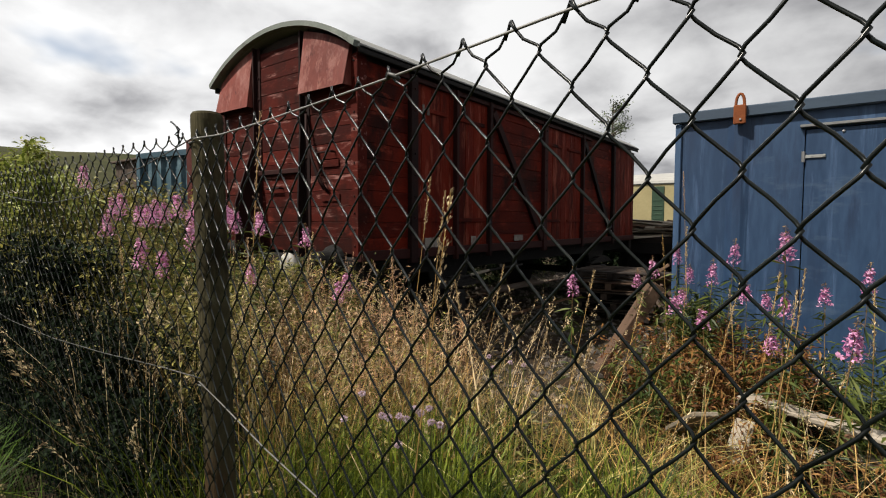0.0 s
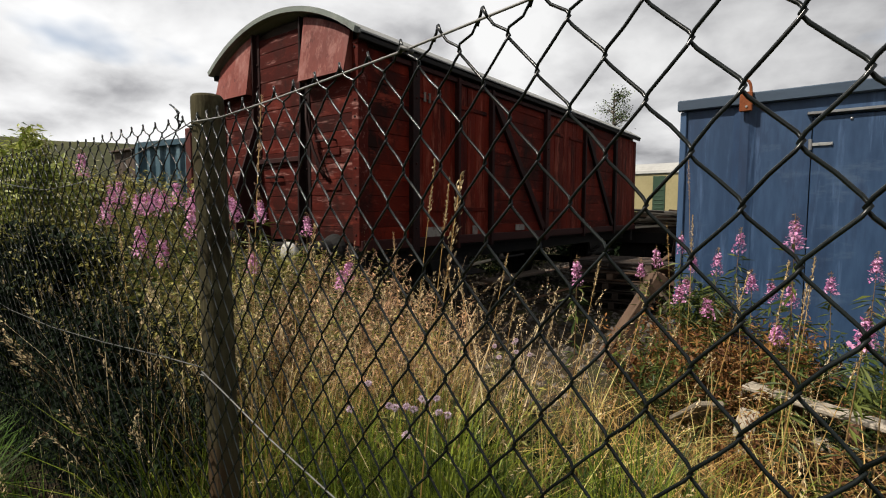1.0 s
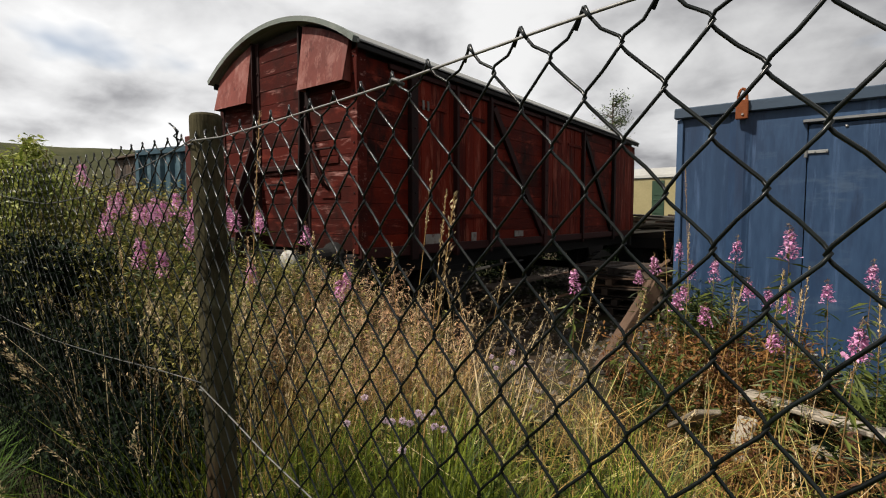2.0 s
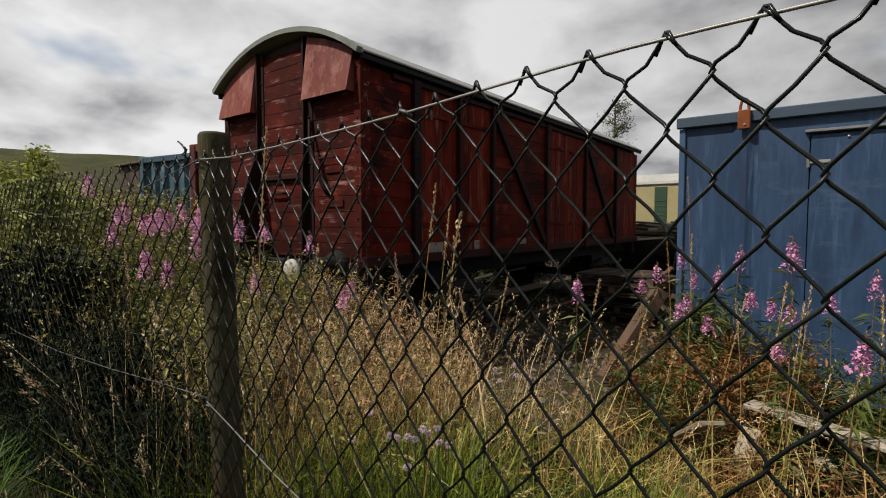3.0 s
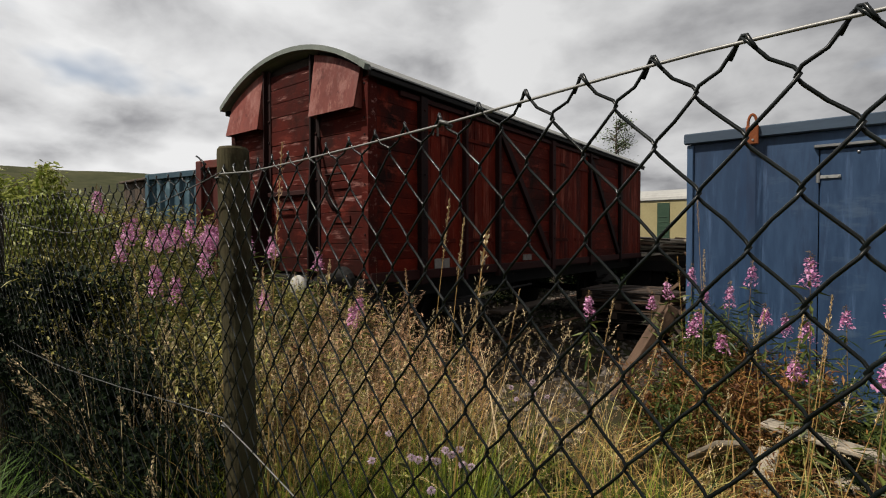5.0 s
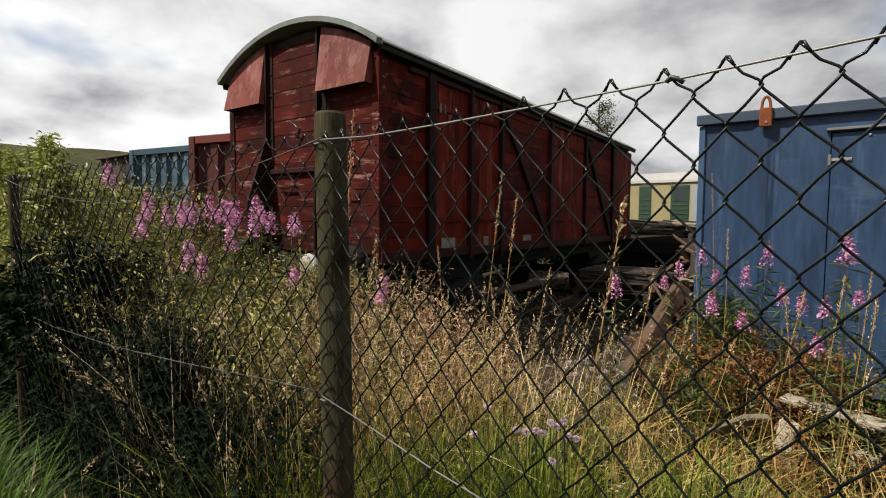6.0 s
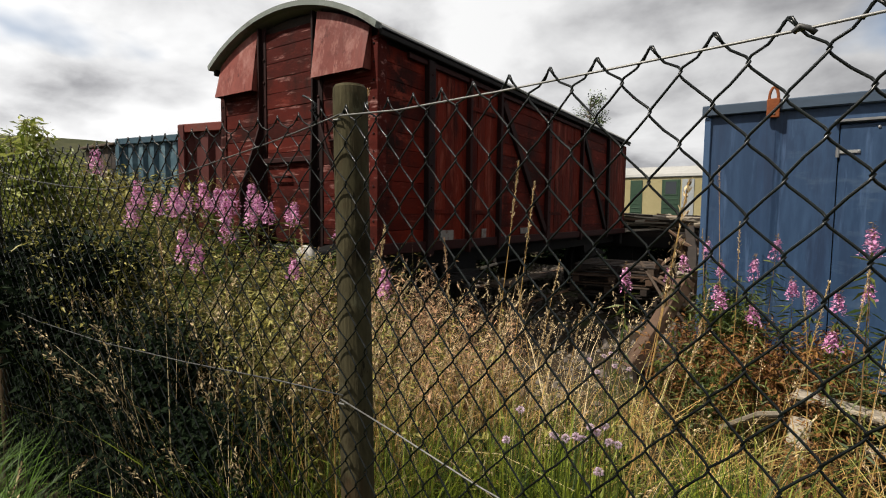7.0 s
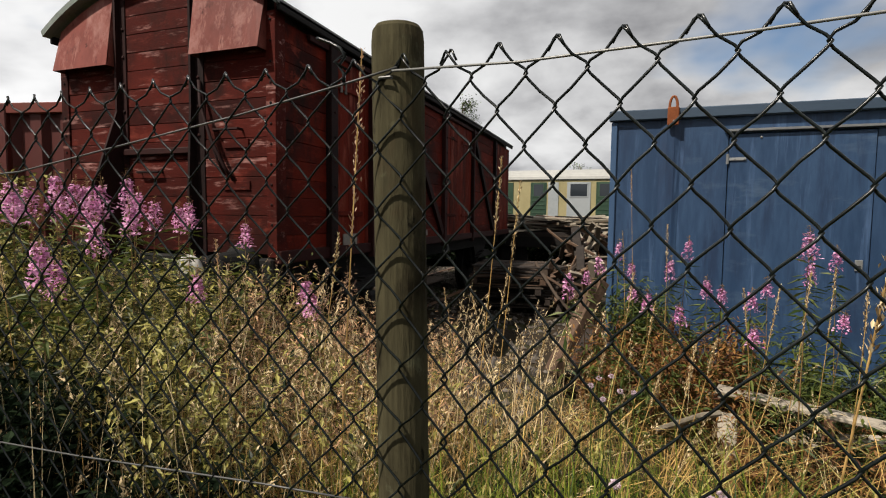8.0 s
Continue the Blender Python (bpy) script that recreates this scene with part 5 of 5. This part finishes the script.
    weeds("yard_weeds", 45, (-0.34, 0.12, -0.95, -0.62), (1.02, 1.18), M_WEED, "pale weeds in front of the buffer", 0.040, 44, 0.3, low=0.3)
    weeds("yard_weeds", 260, (-1.0, 0.5, -1.1, -0.05), (0.80, 1.22), M_WEED, "weeds growing round the van's buffers", 0.05, 30, 0.3, keep=outside_van)


build_weeds()


def build_bush(name, label, centre, spread, top, n, mat, leaf=0.07, flowers=0):
    cx, cy = centre
    base = gz(cx, cy)
    bush = thing(name, label, "bush", pose(cx, cy, base))
    r = random.Random(int(cx * 50) + 3)
    lots = []
    for i in range(16):
        a = r.uniform(0, 2 * math.pi)
        d = r.uniform(0.2, 1)
        tip = Vector((math.cos(a) * spread[0] * d, math.sin(a) * spread[1] * d, (top - base) * r.uniform(0.82, 1.0) * (1 - 0.12 * d)))
        pts = [Vector((tip.x * t ** 1.4 * 0.9 + 0.03 * math.sin(t * 5 + i), tip.y * t ** 1.4, tip.z * t)) for t in np.linspace(0, 1, 7)]
        part("branch", Shape().tube(pts, [0.011 * (1 - 0.8 * t) for t in np.linspace(0, 1, 7)], 5), M_STEM, bush)
        k = n // 16
        t = rng.uniform(0.12, 1.0, k) ** 0.7
        p = np.array(pts)
        q = np.clip(t * 6, 0, 5.999)
        j = q.astype(int)
        c = p[j] * (1 - (q - j))[:, None] + p[j + 1] * (q - j)[:, None]
        c += rng.normal(0, 1, (k, 3)) * np.array([spread[0] * 0.22, spread[1] * 0.22, 0.09]) * np.clip(1.25 - t, 0.25, 1)[:, None]
        lots.append(leaves(c, leaf, 0.42, 0.5))
        if i % 3 == 0 and flowers:
            f = rng.normal(0, 1, (60, 3)) * np.array([0.035, 0.035, 0.008]) + np.array(pts[-1])
            v, g = leaves(f, 0.014, 0.8, 0.3)
            stuff("flower_head", v, g, M_CREAMFLOWER, "", "", bush)
    v, f = join(*lots)
    stuff("foliage", v, f, mat, "", "", bush)


build_bush("bush", "yellow-green leafy bush over the fence corner", (-1.42, -2.0), (0.55, 0.32), 2.24, 5200, M_BUSHLEAF, 0.06, 1)
build_bush("bush", "low yellow-green bramble above the fence", (-1.20, -1.9), (0.50, 0.35), 1.98, 5600, M_BUSHLEAF, 0.055, 1)
build_bush("bush", "tall yellow-green scrub past the fence corner", (-1.7, -2.0), (0.9, 0.4), 2.02, 4600, M_BUSHLEAF, 0.07)
build_bush("bush", "pale green scrub bush beyond the fence end", (-3.2, -1.9), (1.1, 0.5), 2.15, 4600, M_BUSHLEAF, 0.08, 1)
build_bush("bush", "green scrub bush in front of the far container", (-4.6, -0.6), (1.0, 0.6), 1.9, 2600, M_WEED, 0.08)
build_bush("bush", "dense green scrub beyond the weeds", (-2.9, -0.9), (1.0, 0.5), 1.65, 2800, M_WEED, 0.07)


def willowherb(height, seed, bloom):
    """A rosebay stem: leafy below, a pink spike above, narrow buds at the tip."""
    r = random.Random(seed)
    ob = thing("willowherb", "rosebay willowherb with a magenta flower spike", "wildflower", pose(0, 0, -50), "willowherb plants")
    pts = [Vector((0.03 * math.sin(t * 2 + seed), 0.03 * math.cos(t * 1.7 + seed), height * t)) for t in np.linspace(0, 1, 8)]
    part("stem", Shape().tube(pts, [0.0045 * (1 - 0.75 * t) for t in np.linspace(0, 1, 8)], 5), M_STEM, ob)
    p = np.array(pts)

    def on(t):
        q = np.clip(t * 7, 0, 6.999)
        j = q.astype(int)
        return p[j] * (1 - (q - j))[:, None] + p[j + 1] * (q - j)[:, None]
    t0 = 1 - bloom / height
    v, f = leaves(on(rng.uniform(0.12, t0, 60)), 0.10, 0.16, 0.35)
    stuff("foliage", v, f, M_HERBLEAF, "", "", ob)
    n = 150
    t = t0 + (1 - t0) * rng.uniform(0, 0.72, n) ** 0.8
    a = rng.uniform(0, 2 * math.pi, n)
    rad = 0.036 * np.clip(1.15 - (t - t0) / (1 - t0), 0.25, 1) * rng.uniform(0.5, 1.2, n)
    c = on(t) + np.stack((np.cos(a) * rad, np.sin(a) * rad, rng.normal(0, 0.004, n)), -1)
    v, f = leaves(c, 0.018, 0.8, 0.6)
    stuff("flower_spike", v, f, M_PINK, "magenta petals", "", ob)
    n = 40
    t = t0 + (1 - t0) * rng.uniform(0.62, 1.0, n)
    v, f = leaves(on(t) + rng.normal(0, 0.006, (n, 3)), 0.018, 0.3, 0.5)
    stuff("bud_tip", v, f, M_STEM, "", "", ob)
    return ob


def plant_willowherb():
    kinds = [(1.15, willowherb(1.15, 1, 0.15)), (1.35, willowherb(1.35, 2, 0.18)), (1.5, willowherb(1.5, 3, 0.16)), (0.95, willowherb(0.95, 4, 0.14)), (1.72, willowherb(1.72, 5, 0.19))]
    tops = [  # x, y, height of the spike's tip
        (0.10, -2.02, 1.50), (0.30, -1.55, 1.60), (0.38, -1.50, 1.56), (0.42, -1.42, 1.52), (0.24, -1.62, 1.53), (0.16, -1.48, 1.60), (0.50, -1.30, 1.52), (0.34, -1.20, 1.50),
        (0.20, -1.80, 1.56), (0.02, -1.90, 1.60), (-0.15, -1.45, 1.62), (0.28, -1.40, 1.64), (0.45, -1.55, 1.50), (0.40, -1.75, 1.44), (0.12, -1.62, 1.64), (-0.30, -1.55, 1.62),
        (0.05, -1.70, 1.55), (-0.10, -1.60, 1.58), (-0.25, -1.75, 1.56), (-0.45, -1.85, 1.66), (0.72, -2.05, 1.38), (0.15, -1.30, 1.56), (-0.02, -1.35, 1.60), (0.62, -1.05, 1.42),
        (1.05, -1.2, 1.10), (0.9, -0.9, 1.12), (-0.65, -1.9, 1.84), (0.55, -1.85, 1.30), (0.80, -1.55, 1.22), (-0.3, -1.3, 1.55),
        (2.37, 1.32, 1.27), (2.30, 1.20, 1.16), (2.46, 1.25, 1.10), (2.22, 1.05, 1.05), (2.86, 0.80, 1.32), (2.72, 0.72, 1.18), (2.95, 0.62, 1.06), (3.05, 0.70, 1.00),
        (3.28, -0.42, 1.42), (3.45, -0.95, 1.10), (3.22, 0.40, 1.02), (2.60, 0.45, 0.98), (2.78, 0.30, 0.92), (2.11, -0.21, 1.16), (3.55, 0.75, 1.20), (3.85, 0.85, 1.28),
        (3.95, 0.45, 0.95), (3.38, 0.90, 1.05), (3.70, 0.55, 0.90), (4.15, 0.80, 0.85), (2.52, 0.95, 0.95), (3.15, 0.15, 0.85)]
    r = random.Random(5)
    for x, y, top in tops:
        g = gz(x, y)
        h, ob = min((k for k in kinds if k[0] >= min(top - g, 1.7)), key=lambda k: k[0])
        copy_thing(ob, pose(x, y, top - h, r.uniform(-2, 2), r.uniform(-2, 2), r.uniform(0, 360)))
    for h, ob in kinds:
        for o in [*ob.children_recursive, ob]:
            bpy.data.objects.remove(o)


plant_willowherb()


def scabious(x, y, top):
    g = gz(x, y)
    ob = thing("scabious", "pale lilac ball flower on a thin stem", "wildflower", pose(x, y, g), "lilac flowers in the grass")
    h = top - g
    part("stem", Shape().tube([(0, 0, 0), (0.012, 0.004, h * 0.5), (0, 0, h)], 0.0014, 5), M_HERBLEAF, ob)
    n = 110
    d = rng.normal(0, 1, (n, 3))
    d /= np.linalg.norm(d, axis=1)[:, None]
    d[:, 2] *= 0.75
    v, f = leaves(d * 0.0050 + np.array([0, 0, h]), 0.0055, 0.8, 0.3, d * 2)
    stuff("flower_head", v, f, M_LILAC, "", "", ob)


for spot in ((2.666, -2.342, 0.94), (2.659, -2.183, 0.931), (2.609, -2.22, 0.971), (2.632, -2.191, 0.97), (2.589, -2.256, 0.959), (2.575, -2.28, 0.96), (2.449, -2.309, 0.934), (2.455, -2.253, 0.986),
             (2.545, -2.27, 0.955), (2.62, -2.21, 0.96), (2.60, -2.24, 0.95), (2.645, -2.20, 0.94),
             (2.39, -1.38, 0.90), (2.46, -1.49, 0.90), (2.41, -1.53, 0.88), (2.43, -1.44, 0.93), (2.50, -1.46, 0.89), (2.37, -1.50, 0.91)):
    scabious(*spot)


def build_tree(label, at, seed):
    tree = thing("tree", label, "tree", at)
    r = random.Random(seed)
    part("trunk", Shape().tube([(0, 0, 0), (0.1, 0, 3), (0.05, 0.1, 6), (0.15, 0, 9.3)], [0.20, 0.15, 0.10, 0.02], 8), M_BARK, tree)
    lots = []
    for i in range(26):
        z = r.uniform(5.0, 9.0)
        a = r.uniform(0, 6.283)
        ln = r.uniform(0.9, 2.0) * (1 - (z - 5) * 0.12)
        pts = [(0.08 + math.cos(a) * ln * t, math.sin(a) * ln * t, z + ln * 0.7 * t - 0.2 * t * t) for t in np.linspace(0, 1, 5)]
        part("limb", Shape().tube(pts, [0.05, 0.035, 0.025, 0.015, 0.006], 5), M_BARK, tree)
        p = np.array(pts)
        c = p[rng.integers(1, 5, 55)] + rng.normal(0, 0.22, (55, 3))
        lots.append(leaves(c, 0.15, 0.6, 0.6))
    stuff("crown", *join(*lots), M_FARLEAF, "", "", tree)


build_tree("slender thin-leaved tree behind the van", pose(-8.3, 30.0, -0.05), 9)
build_tree("round-headed tree behind the coach", pose(-1.2, 40.0, -3.6), 14)


def motions():
    walk(cam, [(t, look(eye, target, roll)) for t, eye, target, roll in PATH], EXPOSURES)


motions()
